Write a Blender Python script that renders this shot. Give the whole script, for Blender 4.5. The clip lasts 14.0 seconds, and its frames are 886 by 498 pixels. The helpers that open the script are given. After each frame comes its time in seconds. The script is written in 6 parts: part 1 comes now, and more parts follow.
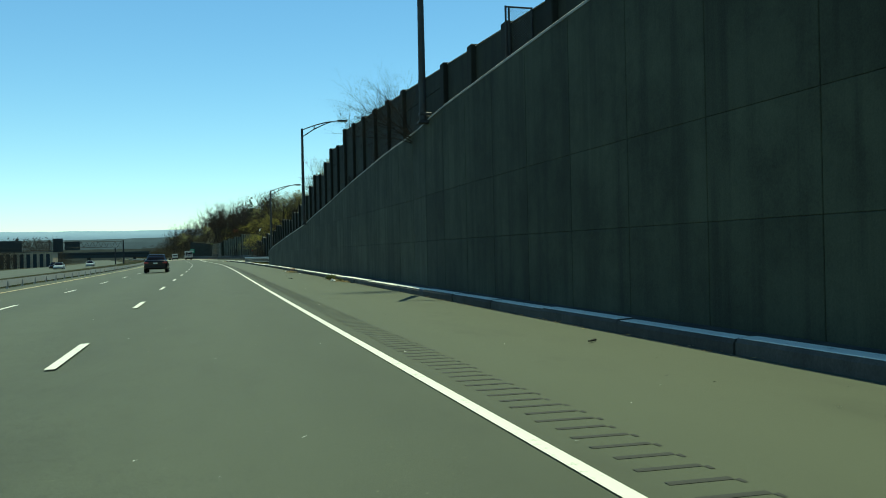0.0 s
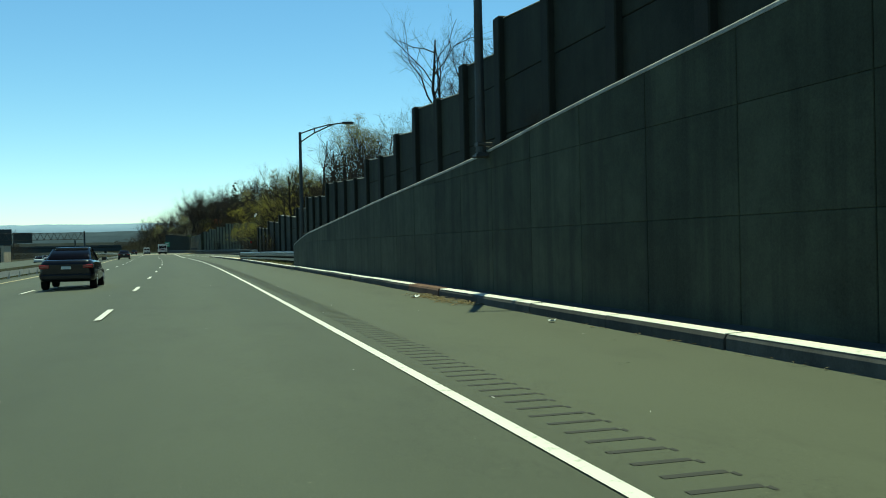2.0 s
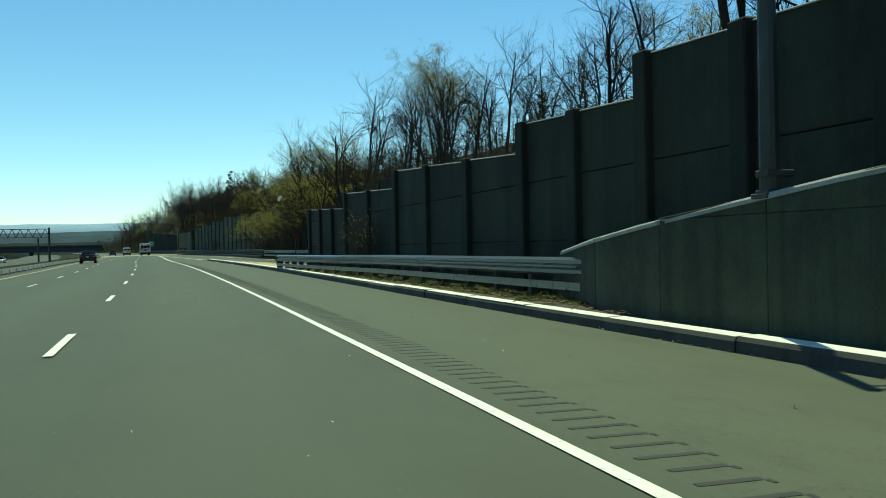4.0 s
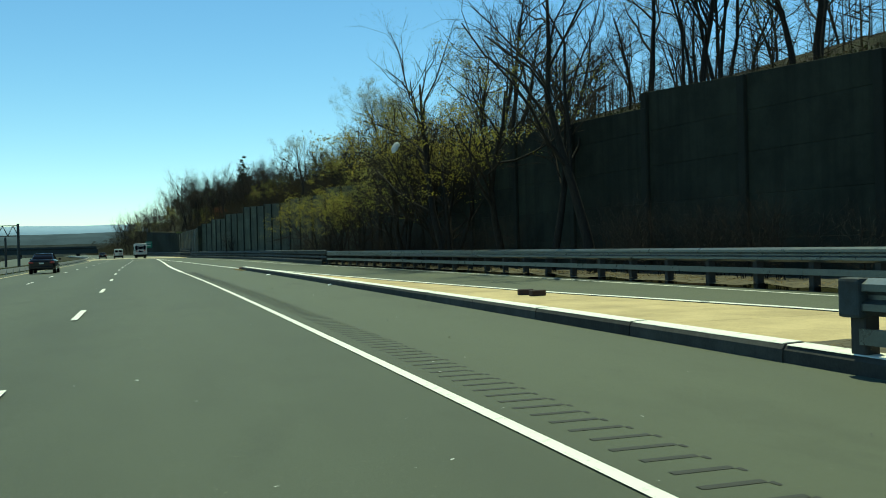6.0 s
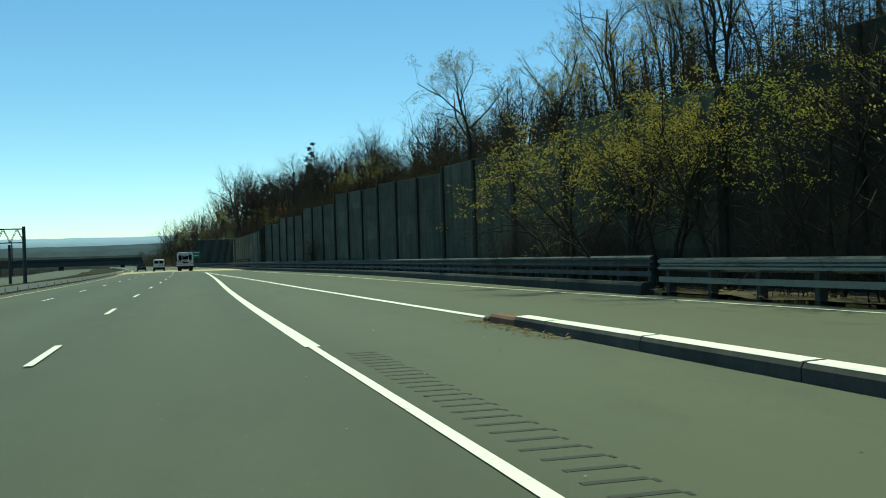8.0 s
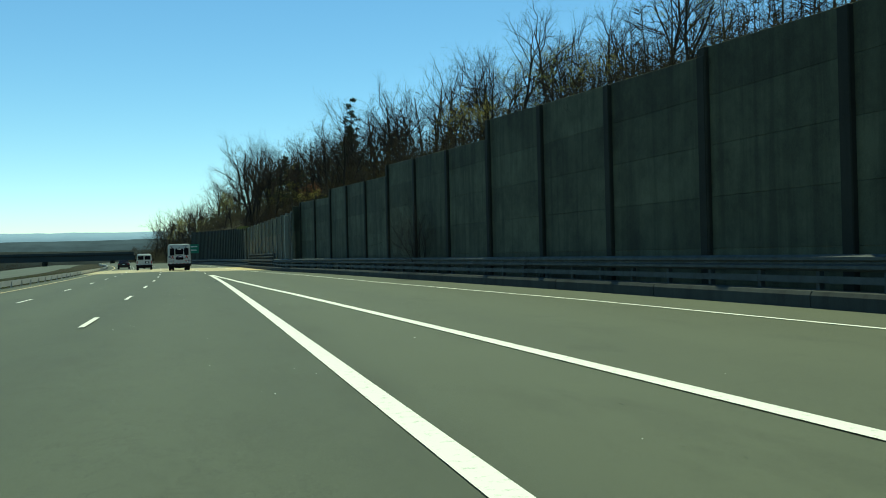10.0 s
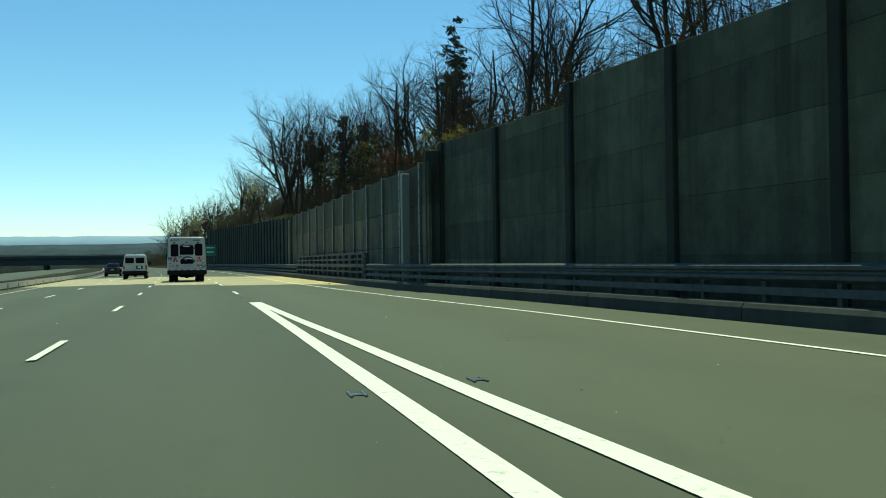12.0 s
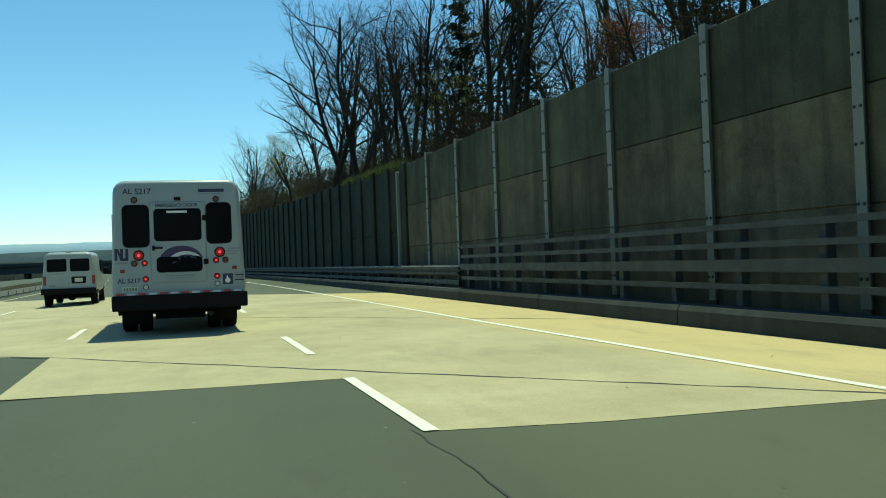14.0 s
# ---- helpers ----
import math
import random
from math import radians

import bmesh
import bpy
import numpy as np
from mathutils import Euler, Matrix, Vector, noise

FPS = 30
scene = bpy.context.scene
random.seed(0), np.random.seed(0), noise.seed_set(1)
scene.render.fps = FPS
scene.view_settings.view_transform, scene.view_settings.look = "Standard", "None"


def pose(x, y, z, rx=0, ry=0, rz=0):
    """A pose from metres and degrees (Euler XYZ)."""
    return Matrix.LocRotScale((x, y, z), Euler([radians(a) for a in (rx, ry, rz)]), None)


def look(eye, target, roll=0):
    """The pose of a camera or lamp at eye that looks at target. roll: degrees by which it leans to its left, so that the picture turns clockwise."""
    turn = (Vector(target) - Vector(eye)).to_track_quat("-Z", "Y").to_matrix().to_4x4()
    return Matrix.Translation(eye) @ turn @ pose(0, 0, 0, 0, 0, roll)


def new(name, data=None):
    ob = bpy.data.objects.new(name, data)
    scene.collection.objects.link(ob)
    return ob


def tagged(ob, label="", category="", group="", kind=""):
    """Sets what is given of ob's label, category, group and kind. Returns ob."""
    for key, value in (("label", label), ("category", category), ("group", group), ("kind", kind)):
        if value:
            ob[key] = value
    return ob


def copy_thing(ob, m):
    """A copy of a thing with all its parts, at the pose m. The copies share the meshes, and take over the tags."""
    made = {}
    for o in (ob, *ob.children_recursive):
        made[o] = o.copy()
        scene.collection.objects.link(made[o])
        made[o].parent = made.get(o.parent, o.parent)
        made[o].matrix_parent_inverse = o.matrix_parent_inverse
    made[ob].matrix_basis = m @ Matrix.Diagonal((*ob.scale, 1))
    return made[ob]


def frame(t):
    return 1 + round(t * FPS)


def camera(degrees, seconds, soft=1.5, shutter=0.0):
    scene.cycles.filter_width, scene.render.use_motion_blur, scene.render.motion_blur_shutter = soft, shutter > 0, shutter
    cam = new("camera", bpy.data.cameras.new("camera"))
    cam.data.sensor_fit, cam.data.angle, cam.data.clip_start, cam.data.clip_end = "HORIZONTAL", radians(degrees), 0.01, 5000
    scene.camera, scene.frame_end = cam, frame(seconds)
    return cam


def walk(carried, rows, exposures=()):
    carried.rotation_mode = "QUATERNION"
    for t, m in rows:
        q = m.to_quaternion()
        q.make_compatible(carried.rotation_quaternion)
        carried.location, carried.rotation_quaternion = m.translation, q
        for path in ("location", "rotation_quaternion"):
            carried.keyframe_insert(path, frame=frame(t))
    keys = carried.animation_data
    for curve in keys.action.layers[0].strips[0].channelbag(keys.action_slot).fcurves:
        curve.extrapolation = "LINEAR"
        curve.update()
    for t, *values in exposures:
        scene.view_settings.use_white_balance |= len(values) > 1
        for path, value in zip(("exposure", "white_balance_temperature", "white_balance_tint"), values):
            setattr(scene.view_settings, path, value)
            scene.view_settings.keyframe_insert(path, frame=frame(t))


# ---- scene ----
cam = camera(51.23, 14.0, soft=1.0, shutter=0.0)
# seconds, eye (x, y, z), yaw to the right, pitch up, lean (degrees)
PATH = [
    (0, -1.952, 2.039, 1.207, 14.82, 0.10, -1.23),
    (0.5, -1.923, 12.440, 1.221, 14.96, 0.35, -0.98),
    (1, -1.848, 22.781, 1.225, 15.27, 0.32, -1.16),
    (1.5, -1.748, 33.398, 1.219, 15.71, 0.08, -1.16),
    (2, -1.666, 44.101, 1.234, 16.16, -0.32, -1.25),
    (2.5, -1.577, 54.716, 1.252, 16.60, -0.56, -1.57),
    (5, -1.371, 107.480, 1.223, 17.11, -0.17, -1.02),
    (5.5, -1.353, 118.010, 1.228, 16.96, -0.36, -1.40),
    (6, -1.457, 128.565, 1.237, 17.03, -0.30, -1.48),
    (6.5, -1.521, 139.132, 1.265, 16.42, -0.27, -1.26),
    (7, -1.546, 149.774, 1.260, 15.37, 0.31, -1.38),
    (7.5, -1.543, 160.268, 1.227, 14.37, 0.54, -1.51),
    (8, -1.654, 170.971, 1.241, 14.27, 0.35, -1.83),
    (10.5, -2.560, 224.310, 1.267, 14.39, 0.19, -1.16),
    (11, -2.687, 235.111, 1.279, 13.96, 0.14, -0.71),
    (11.5, -2.796, 245.894, 1.219, 13.64, 0.46, -0.87),
    (12, -2.981, 256.510, 1.178, 13.56, 0.68, -0.81),
    (12.5, -3.283, 267.243, 1.214, 13.54, 0.85, -0.80),
    (13, -3.605, 277.927, 1.215, 13.80, 0.69, -1.14),
    (13.5, -3.988, 288.875, 1.235, 14.09, 0.62, -1.43),
    (14, -4.349, 299.656, 1.230, 13.70, 0.59, -2.11),
]


def eye_pose(x, y, z, yaw, pitch, lean):
    a, b = radians(yaw), radians(pitch)
    ahead = (math.sin(a) * math.cos(b), math.cos(a) * math.cos(b), math.sin(b))
    return look((x, y, z), (x + ahead[0], y + ahead[1], z + ahead[2]), lean)


EXPOSURE, KELVIN, TINT = 0.10, 6600, -22
walk(cam, [(r[0], eye_pose(*r[1:])) for r in PATH], [(0, EXPOSURE, KELVIN, TINT), (14, EXPOSURE, KELVIN, TINT)])

# ---------------------------------------------------------------- light
SUN_EL, SUN_AZ = radians(68.4), radians(22.0)  # azimuth to the right of +y
world = bpy.data.worlds.new("sky")
scene.world = world
world.use_nodes = True
wn = world.node_tree.nodes
sky = wn.new("ShaderNodeTexSky")
sky.sky_type, sky.sun_disc = "NISHITA", False
sky.sun_elevation, sky.sun_rotation = SUN_EL, SUN_AZ
sky.altitude, sky.air_density, sky.dust_density, sky.ozone_density = 0, 0.9, 0.0, 4.0
wn["Background"].inputs["Strength"].default_value = 0.12
sky_tone = wn.new("ShaderNodeHueSaturation")
sky_tone.inputs["Saturation"].default_value, sky_tone.inputs["Value"].default_value = 1.12, 1.16
world.node_tree.links.new(sky.outputs[0], sky_tone.inputs["Color"])
world.node_tree.links.new(sky_tone.outputs[0], wn["Background"].inputs["Color"])
sun = new("sun", bpy.data.lights.new("sun", "SUN"))
sun.data.energy, sun.data.angle, sun.data.color = 4.6, radians(0.5), (1.0, 0.94, 0.73)
to_sun = Vector((math.sin(SUN_AZ) * math.cos(SUN_EL), math.cos(SUN_AZ) * math.cos(SUN_EL), math.sin(SUN_EL)))
sun.matrix_world = look(to_sun * 100, (0, 0, 0))

# ---------------------------------------------------------------- materials


class Mat:
    """A small node-material writer."""

    def __init__(self, name):
        self.m = bpy.data.materials.new(name)
        self.m.use_nodes = True
        self.t = self.m.node_tree
        self.b = self.t.nodes["Principled BSDF"]
        self.coords = None

    def n(self, kind, **inputs):
        node = self.t.nodes.new("ShaderNode" + kind)
        for key, value in inputs.items():
            node.inputs[key.replace("_", " ")].default_value = value
        return node

    def link(self, a, b):
        self.t.links.new(a, b)

    def coord(self, which="Position", scale=(1, 1, 1)):
        if which == "Position":
            src = self.n("NewGeometry").outputs["Position"]
        else:
            src = self.n("TexCoord").outputs[which]
        mp = self.n("Mapping")
        mp.inputs["Scale"].default_value = scale
        self.link(src, mp.inputs["Vector"])
        return mp.outputs[0]

    def noise(self, scale, detail=4, rough=0.6, vec=None, stretch=(1, 1, 1), which="Position"):
        nd = self.n("TexNoise", Scale=scale, Detail=detail, Roughness=rough)
        self.link(vec or self.coord(which, stretch), nd.inputs["Vector"])
        return nd.outputs["Fac"]

    def ramp(self, fac, stops):
        r = self.n("ValToRGB")
        els = r.color_ramp.elements
        els[0].position, els[0].color = stops[0][0], (*stops[0][1], 1)
        els[1].position, els[1].color = stops[-1][0], (*stops[-1][1], 1)
        for p, c in stops[1:-1]:
            e = els.new(p)
            e.color = (*c, 1)
        self.link(fac, r.inputs[0])
        return r.outputs[0]

    def math(self, op, a, b=None, clamp=False):
        nd = self.n("Math")
        nd.operation, nd.use_clamp = op, clamp
        for k, v in enumerate((a, b)):
            if v is None:
                continue
            if isinstance(v, (int, float)):
                nd.inputs[k].default_value = v
            else:
                self.link(v, nd.inputs[k])
        return nd.outputs[0]

    def mix(self, fac, a, b, mode="MIX"):
        nd = self.t.nodes.new("ShaderNodeMix")
        nd.data_type, nd.blend_type = "RGBA", mode
        for key, v in ((0, fac), (6, a), (7, b)):
            if isinstance(v, (int, float)):
                nd.inputs[key].default_value = v
            elif isinstance(v, tuple):
                nd.inputs[key].default_value = (*v, 1)
            else:
                self.link(v, nd.inputs[key])
        return nd.outputs[2]

    def done(self, color, rough=0.8, metal=0.0, bump=None, strength=0.3, distance=0.01, spec=None):
        if isinstance(color, tuple):
            self.b.inputs["Base Color"].default_value = (*color, 1)
        else:
            self.link(color, self.b.inputs["Base Color"])
        if isinstance(rough, (int, float)):
            self.b.inputs["Roughness"].default_value = rough
        else:
            self.link(rough, self.b.inputs["Roughness"])
        self.b.inputs["Metallic"].default_value = metal
        if spec is not None:
            self.b.inputs["Specular IOR Level"].default_value = spec
        if bump is not None:
            bp = self.n("Bump", Strength=strength, Distance=distance)
            self.link(bump, bp.inputs["Height"])
            self.link(bp.outputs[0], self.b.inputs["Normal"])
        return self.m


def grey(v, r=1.0, b=1.0):
    return (v * r, v, v * b)


def m_asphalt():
    m = Mat("asphalt")
    uv = m.n("TexCoord").outputs["UV"]
    sep = m.n("SeparateXYZ")
    m.link(uv, sep.inputs[0])
    # worn wheel tracks, two to a lane, and the darker oiled strip between them
    wave = m.math("SINE", m.math("MULTIPLY", m.math("ADD", sep.outputs[0], 0.45), 2 * math.pi / 1.81))
    lane = m.math("SINE", m.math("MULTIPLY", m.math("ADD", sep.outputs[0], 0.9), 2 * math.pi / 3.62))
    large = m.noise(0.16, 4, 0.6, stretch=(1, 0.2, 1))
    mid = m.noise(1.3, 5, 0.65, stretch=(1, 0.45, 1))
    base = m.ramp(large, [(0.28, (0.042, 0.051, 0.031)), (0.72, (0.068, 0.079, 0.048))])
    base = m.mix(m.math("MULTIPLY", m.ramp(mid, [(0.42, grey(0)), (0.62, grey(1))]), 0.45), base, (0.036, 0.043, 0.027))
    grain = m.noise(85, 3, 0.8)
    speck = m.noise(26, 2, 0.6)
    col = m.mix(0.5, base, m.ramp(grain, [(0.3, (0.018, 0.019, 0.013)), (0.72, (0.115, 0.130, 0.081))]))
    col = m.mix(m.math("MULTIPLY", m.ramp(speck, [(0.66, grey(0)), (0.74, grey(1))]), 0.55), col, (0.19, 0.19, 0.126))
    col = m.mix(m.math("MULTIPLY", m.math("ADD", wave, 1.0, True), m.math("MULTIPLY", large, 0.35)), col, (0.082, 0.092, 0.059))
    col = m.mix(m.math("MULTIPLY", m.math("MAXIMUM", lane, 0.0), m.math("MULTIPLY", mid, 0.55)), col, (0.028, 0.034, 0.022))
    # the shoulder, less worn and dusted with sand
    dust = m.math("MULTIPLY", m.math("ADD", sep.outputs[0], m.math("MULTIPLY", mid, 0.8)), 0.9, True)
    col = m.mix(m.math("MULTIPLY", dust, 0.30), col, (0.098, 0.106, 0.062))
    blot = m.noise(0.7, 6, 0.72, stretch=(1, 0.3, 1))
    col = m.mix(m.math("MULTIPLY", m.ramp(blot, [(0.54, grey(0)), (0.64, grey(1))]), 0.30), col, (0.036, 0.040, 0.025))
    seam = m.noise(1.6, 7, 0.72, stretch=(1, 0.6, 1))
    crack = m.math("ABSOLUTE", m.math("SUBTRACT", seam, 0.5))
    thin = m.math("MULTIPLY", m.ramp(crack, [(0.0, grey(1)), (0.006, grey(0))]), m.ramp(large, [(0.45, grey(0)), (0.6, grey(0.75))]))
    col = m.mix(thin, col, (0.022, 0.022, 0.015))
    return m.done(col, m.ramp(grain, [(0.2, grey(0.66)), (0.8, grey(0.9))]), bump=grain, strength=0.6, distance=0.006, spec=0.35)


def m_concrete(name, light, dark, streak=0.5, object_random=0.25, scale=1.0, tint=(1, 1, 1)):
    m = Mat(name)
    large = m.noise(0.5 * scale, 6, 0.72)
    col = m.ramp(large, [(0.36, tuple(dark * t for t in tint)), (0.62, tuple(light * t for t in tint))])
    runs = m.noise(1.0, 5, 0.6, stretch=(2.2, 2.2, 0.12))
    col = m.mix(m.math("MULTIPLY", m.ramp(runs, [(0.46, grey(0)), (0.64, grey(1))]), streak), col, tuple(dark * 0.45 * t for t in tint))
    fine = m.noise(35, 4, 0.7)
    col = m.mix(0.25, col, m.ramp(fine, [(0.3, tuple(dark * 0.6 * t for t in tint)), (0.7, tuple(light * 1.2 * t for t in tint))]))
    if object_random:
        rnd = m.n("ObjectInfo").outputs["Random"]
        hsv = m.n("HueSaturation")
        m.link(m.math("ADD", m.math("MULTIPLY", rnd, object_random * 2), 1 - object_random), hsv.inputs["Value"])
        m.link(col, hsv.inputs["Color"])
        col = hsv.outputs[0]
    return m.done(col, 0.88, bump=fine, strength=0.35, distance=0.008, spec=0.25)


def m_deck():
    """Tan bridge concrete, sandier on the shoulder beyond the lane, with long traffic stains."""
    m = Mat("deck_concrete")
    sep = m.n("SeparateXYZ")
    m.link(m.n("TexCoord").outputs["UV"], sep.inputs[0])
    large, mid, fine = m.noise(0.35, 6, 0.7), m.noise(1.4, 6, 0.7, stretch=(1, 0.35, 1)), m.noise(45, 4, 0.7)
    col = m.ramp(large, [(0.34, (0.33, 0.285, 0.175)), (0.64, (0.47, 0.41, 0.265))])
    edge_fac = m.math("MULTIPLY", m.math("SUBTRACT", m.math("ADD", sep.outputs[0], m.math("MULTIPLY", mid, 1.2)), 4.0), 1.4, True)
    col = m.mix(m.math("MULTIPLY", edge_fac, 0.8), col, (0.56, 0.43, 0.20))
    col = m.mix(m.math("MULTIPLY", m.ramp(mid, [(0.5, grey(0)), (0.68, grey(1))]), 0.4), col, (0.22, 0.19, 0.12))
    col = m.mix(0.25, col, m.ramp(fine, [(0.3, (0.2, 0.17, 0.1)), (0.7, (0.55, 0.48, 0.32))]))
    return m.done(col, 0.9, bump=fine, strength=0.4, distance=0.006, spec=0.25)


def m_paint_line(name, color, worn):
    m = Mat(name)
    n1 = m.noise(9, 6, 0.75)
    n2 = m.noise(70, 2, 0.6)
    wear = m.math("MULTIPLY", m.ramp(n1, [(0.56, grey(0)), (0.66, grey(1))]), worn)
    col = m.mix(wear, color, (0.16, 0.16, 0.13))
    return m.done(col, 0.7, bump=n2, strength=0.3, distance=0.003)


def m_plain(name, color, rough=0.5, metal=0.0, var=0.15, scale=6.0, spec=None, which="Object"):
    m = Mat(name)
    n1 = m.noise(scale, 5, 0.65, which=which)
    lo, hi = tuple(c * (1 - var) for c in color), tuple(min(1, c * (1 + var)) for c in color)
    n2 = m.noise(scale * 14, 3, 0.6, which=which)
    return m.done(m.ramp(n1, [(0.3, lo), (0.7, hi)]), m.ramp(n1, [(0.2, grey(max(0.02, rough * 0.8))), (0.8, grey(min(1, rough * 1.2)))]), metal, bump=n2, strength=0.06, distance=0.003, spec=spec)


def m_rust(name, color, rust, amount, metal=0.6, rough=0.5):
    m = Mat(name)
    n1 = m.noise(3, 6, 0.7)
    n2 = m.noise(40, 3, 0.6)
    col = m.mix(m.math("MULTIPLY", m.ramp(n1, [(0.5, grey(0)), (0.7, grey(1))]), amount), m.ramp(n2, [(0.3, tuple(c * 0.8 for c in color)), (0.7, color)]), rust)
    return m.done(col, m.ramp(n1, [(0.3, grey(rough * 0.8)), (0.7, grey(min(1, rough * 1.4)))]), metal, bump=n2, strength=0.15, distance=0.004)


def m_ground():
    m = Mat("ground_cover")
    n1, n2, n3 = m.noise(0.12, 5, 0.6), m.noise(2.5, 5, 0.7), m.noise(30, 4, 0.7)
    col = m.ramp(n2, [(0.3, (0.014, 0.011, 0.006)), (0.5, (0.028, 0.020, 0.011)), (0.7, (0.022, 0.026, 0.010))])
    col = m.mix(m.ramp(n1, [(0.42, grey(0)), (0.6, grey(1))]), col, (0.024, 0.034, 0.012))
    col = m.mix(0.4, col, m.ramp(n3, [(0.3, (0.02, 0.018, 0.01)), (0.75, (0.058, 0.043, 0.023))]))
    return m.done(col, 0.95, bump=n3, strength=0.8, distance=0.05, spec=0.1)


def m_leaf(name, a, b, c, rough=0.55):
    m = Mat(name)
    isl = m.n("NewGeometry").outputs["Random Per Island"]
    col = m.ramp(isl, [(0.0, a), (0.5, b), (1.0, c)])
    hsv = m.n("HueSaturation")
    rnd = m.n("ObjectInfo").outputs["Random"]
    m.link(m.math("ADD", m.math("MULTIPLY", rnd, 0.35), 0.8), hsv.inputs["Value"])
    m.link(col, hsv.inputs["Color"])
    m.done(hsv.outputs[0], rough, spec=0.2)
    # thin leaves let light through
    tr = m.n("BsdfTranslucent")
    m.link(hsv.outputs[0], tr.inputs["Color"])
    mx = m.n("MixShader")
    mx.inputs[0].default_value = 0.45
    m.link(m.b.outputs[0], mx.inputs[1])
    m.link(tr.outputs[0], mx.inputs[2])
    m.link(mx.outputs[0], m.t.nodes["Material Output"].inputs["Surface"])
    return m.m


def m_bark(name, a, b):
    m = Mat(name)
    n1 = m.noise(4, 5, 0.7, which="Object", stretch=(3, 3, 0.6))
    n2 = m.noise(40, 3, 0.7, which="Object", stretch=(1, 1, 0.2))
    return m.done(m.mix(0.4, m.ramp(n1, [(0.3, a), (0.7, b)]), m.ramp(n2, [(0.3, tuple(v * 0.5 for v in a)), (0.7, b)])), 0.9, bump=n2, strength=0.6, distance=0.02, spec=0.15)


def m_emit(name, color, strength, base=None):
    m = Mat(name)
    m.b.inputs["Emission Color"].default_value = (*color, 1)
    m.b.inputs["Emission Strength"].default_value = strength
    return m.done(base or color, 0.25)


def m_glass_dark(name, tint=(0.004, 0.004, 0.007)):
    """Tinted vehicle glass over a dark cabin."""
    m = Mat(name)
    n1 = m.noise(3, 3, 0.5, which="Object")
    m.b.inputs["Coat Weight"].default_value = 0.0
    return m.done(m.ramp(n1, [(0.3, tint), (0.7, tuple(t * 1.4 for t in tint))]), 0.12, spec=0.03)


ASPHALT = m_asphalt()
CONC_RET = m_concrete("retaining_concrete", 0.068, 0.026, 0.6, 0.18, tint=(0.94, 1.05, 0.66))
# much paler than the walls: sun on their top edges put into the colour
CONC_COPING_SUNLIT = m_concrete("coping_concrete", 0.34, 0.20, 0.3, 0.15, 2.0, tint=(1.0, 0.98, 0.88))
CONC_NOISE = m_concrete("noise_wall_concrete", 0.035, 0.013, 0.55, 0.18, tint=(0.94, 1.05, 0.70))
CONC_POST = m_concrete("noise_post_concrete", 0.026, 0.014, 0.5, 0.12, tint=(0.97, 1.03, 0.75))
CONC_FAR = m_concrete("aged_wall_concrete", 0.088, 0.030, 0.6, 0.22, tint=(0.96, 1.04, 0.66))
CONC_BRIDGE = m_concrete("bridge_panel_concrete", 0.135, 0.036, 0.6, 0.22, tint=(1.0, 0.90, 0.58))
# kerb stones are toned dark: the shade on their faces is in the colour
CONC_KERB_SHADED = m_concrete("kerb_concrete", 0.075, 0.035, 0.4, 0.2, 2.0, tint=(1.0, 0.97, 0.86))
# sunlight on the kerb tops, put into a pale worn colour
KERB_TOP_SUNLIT = m_paint_line("kerb_white_paint", (0.74, 0.72, 0.62), 0.55)
CONC_DECK = m_deck()
CONC_ISLAND = m_concrete("island_concrete", 0.54, 0.34, 0.0, 0.1, 1.5, tint=(1.0, 0.77, 0.40))
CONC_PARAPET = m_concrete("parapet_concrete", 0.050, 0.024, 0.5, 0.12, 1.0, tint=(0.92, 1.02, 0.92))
LINE_WHITE = m_paint_line("white_road_paint", (0.70, 0.69, 0.60), 0.5)
LINE_YELLOW = m_paint_line("yellow_road_paint", (0.50, 0.40, 0.20), 0.9)
# tone of the shadow at each groove's edge, laid on as thin strips
GROOVE_SHADE = m_plain("rumble_groove", (0.026, 0.027, 0.021), 0.9, var=0.4, which="Generated")
CRACK = m_plain("joint_sealant", (0.012, 0.012, 0.011), 0.7, which="Generated")
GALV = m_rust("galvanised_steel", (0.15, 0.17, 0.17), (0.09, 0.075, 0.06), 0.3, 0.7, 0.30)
# brighter copy of GALV: sun on the median rail put into its tone
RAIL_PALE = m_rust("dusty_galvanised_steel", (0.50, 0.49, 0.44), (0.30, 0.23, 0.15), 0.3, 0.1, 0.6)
# darker, rustier copy of GALV: shade on the wall-side rails is in its tone
GALV_OLD_DARK = m_rust("weathered_steel", (0.044, 0.055, 0.057), (0.045, 0.036, 0.026), 0.5, 0.1, 0.7)
POST_WOOD = m_plain("guardrail_post", (0.040, 0.038, 0.034), 0.9, var=0.4, which="Generated")
STEEL_POST = m_rust("painted_steel_post", (0.19, 0.195, 0.165), (0.25, 0.2, 0.13), 0.25, 0.2, 0.55)
POLE_DARK = m_rust("dark_pole_steel", (0.055, 0.058, 0.055), (0.08, 0.05, 0.03), 0.3, 0.5, 0.55)
GROUND = m_ground()
SOIL = m_concrete("verge_soil", 0.13, 0.045, 0.0, 0.0, 6.0, tint=(1.0, 0.86, 0.55))

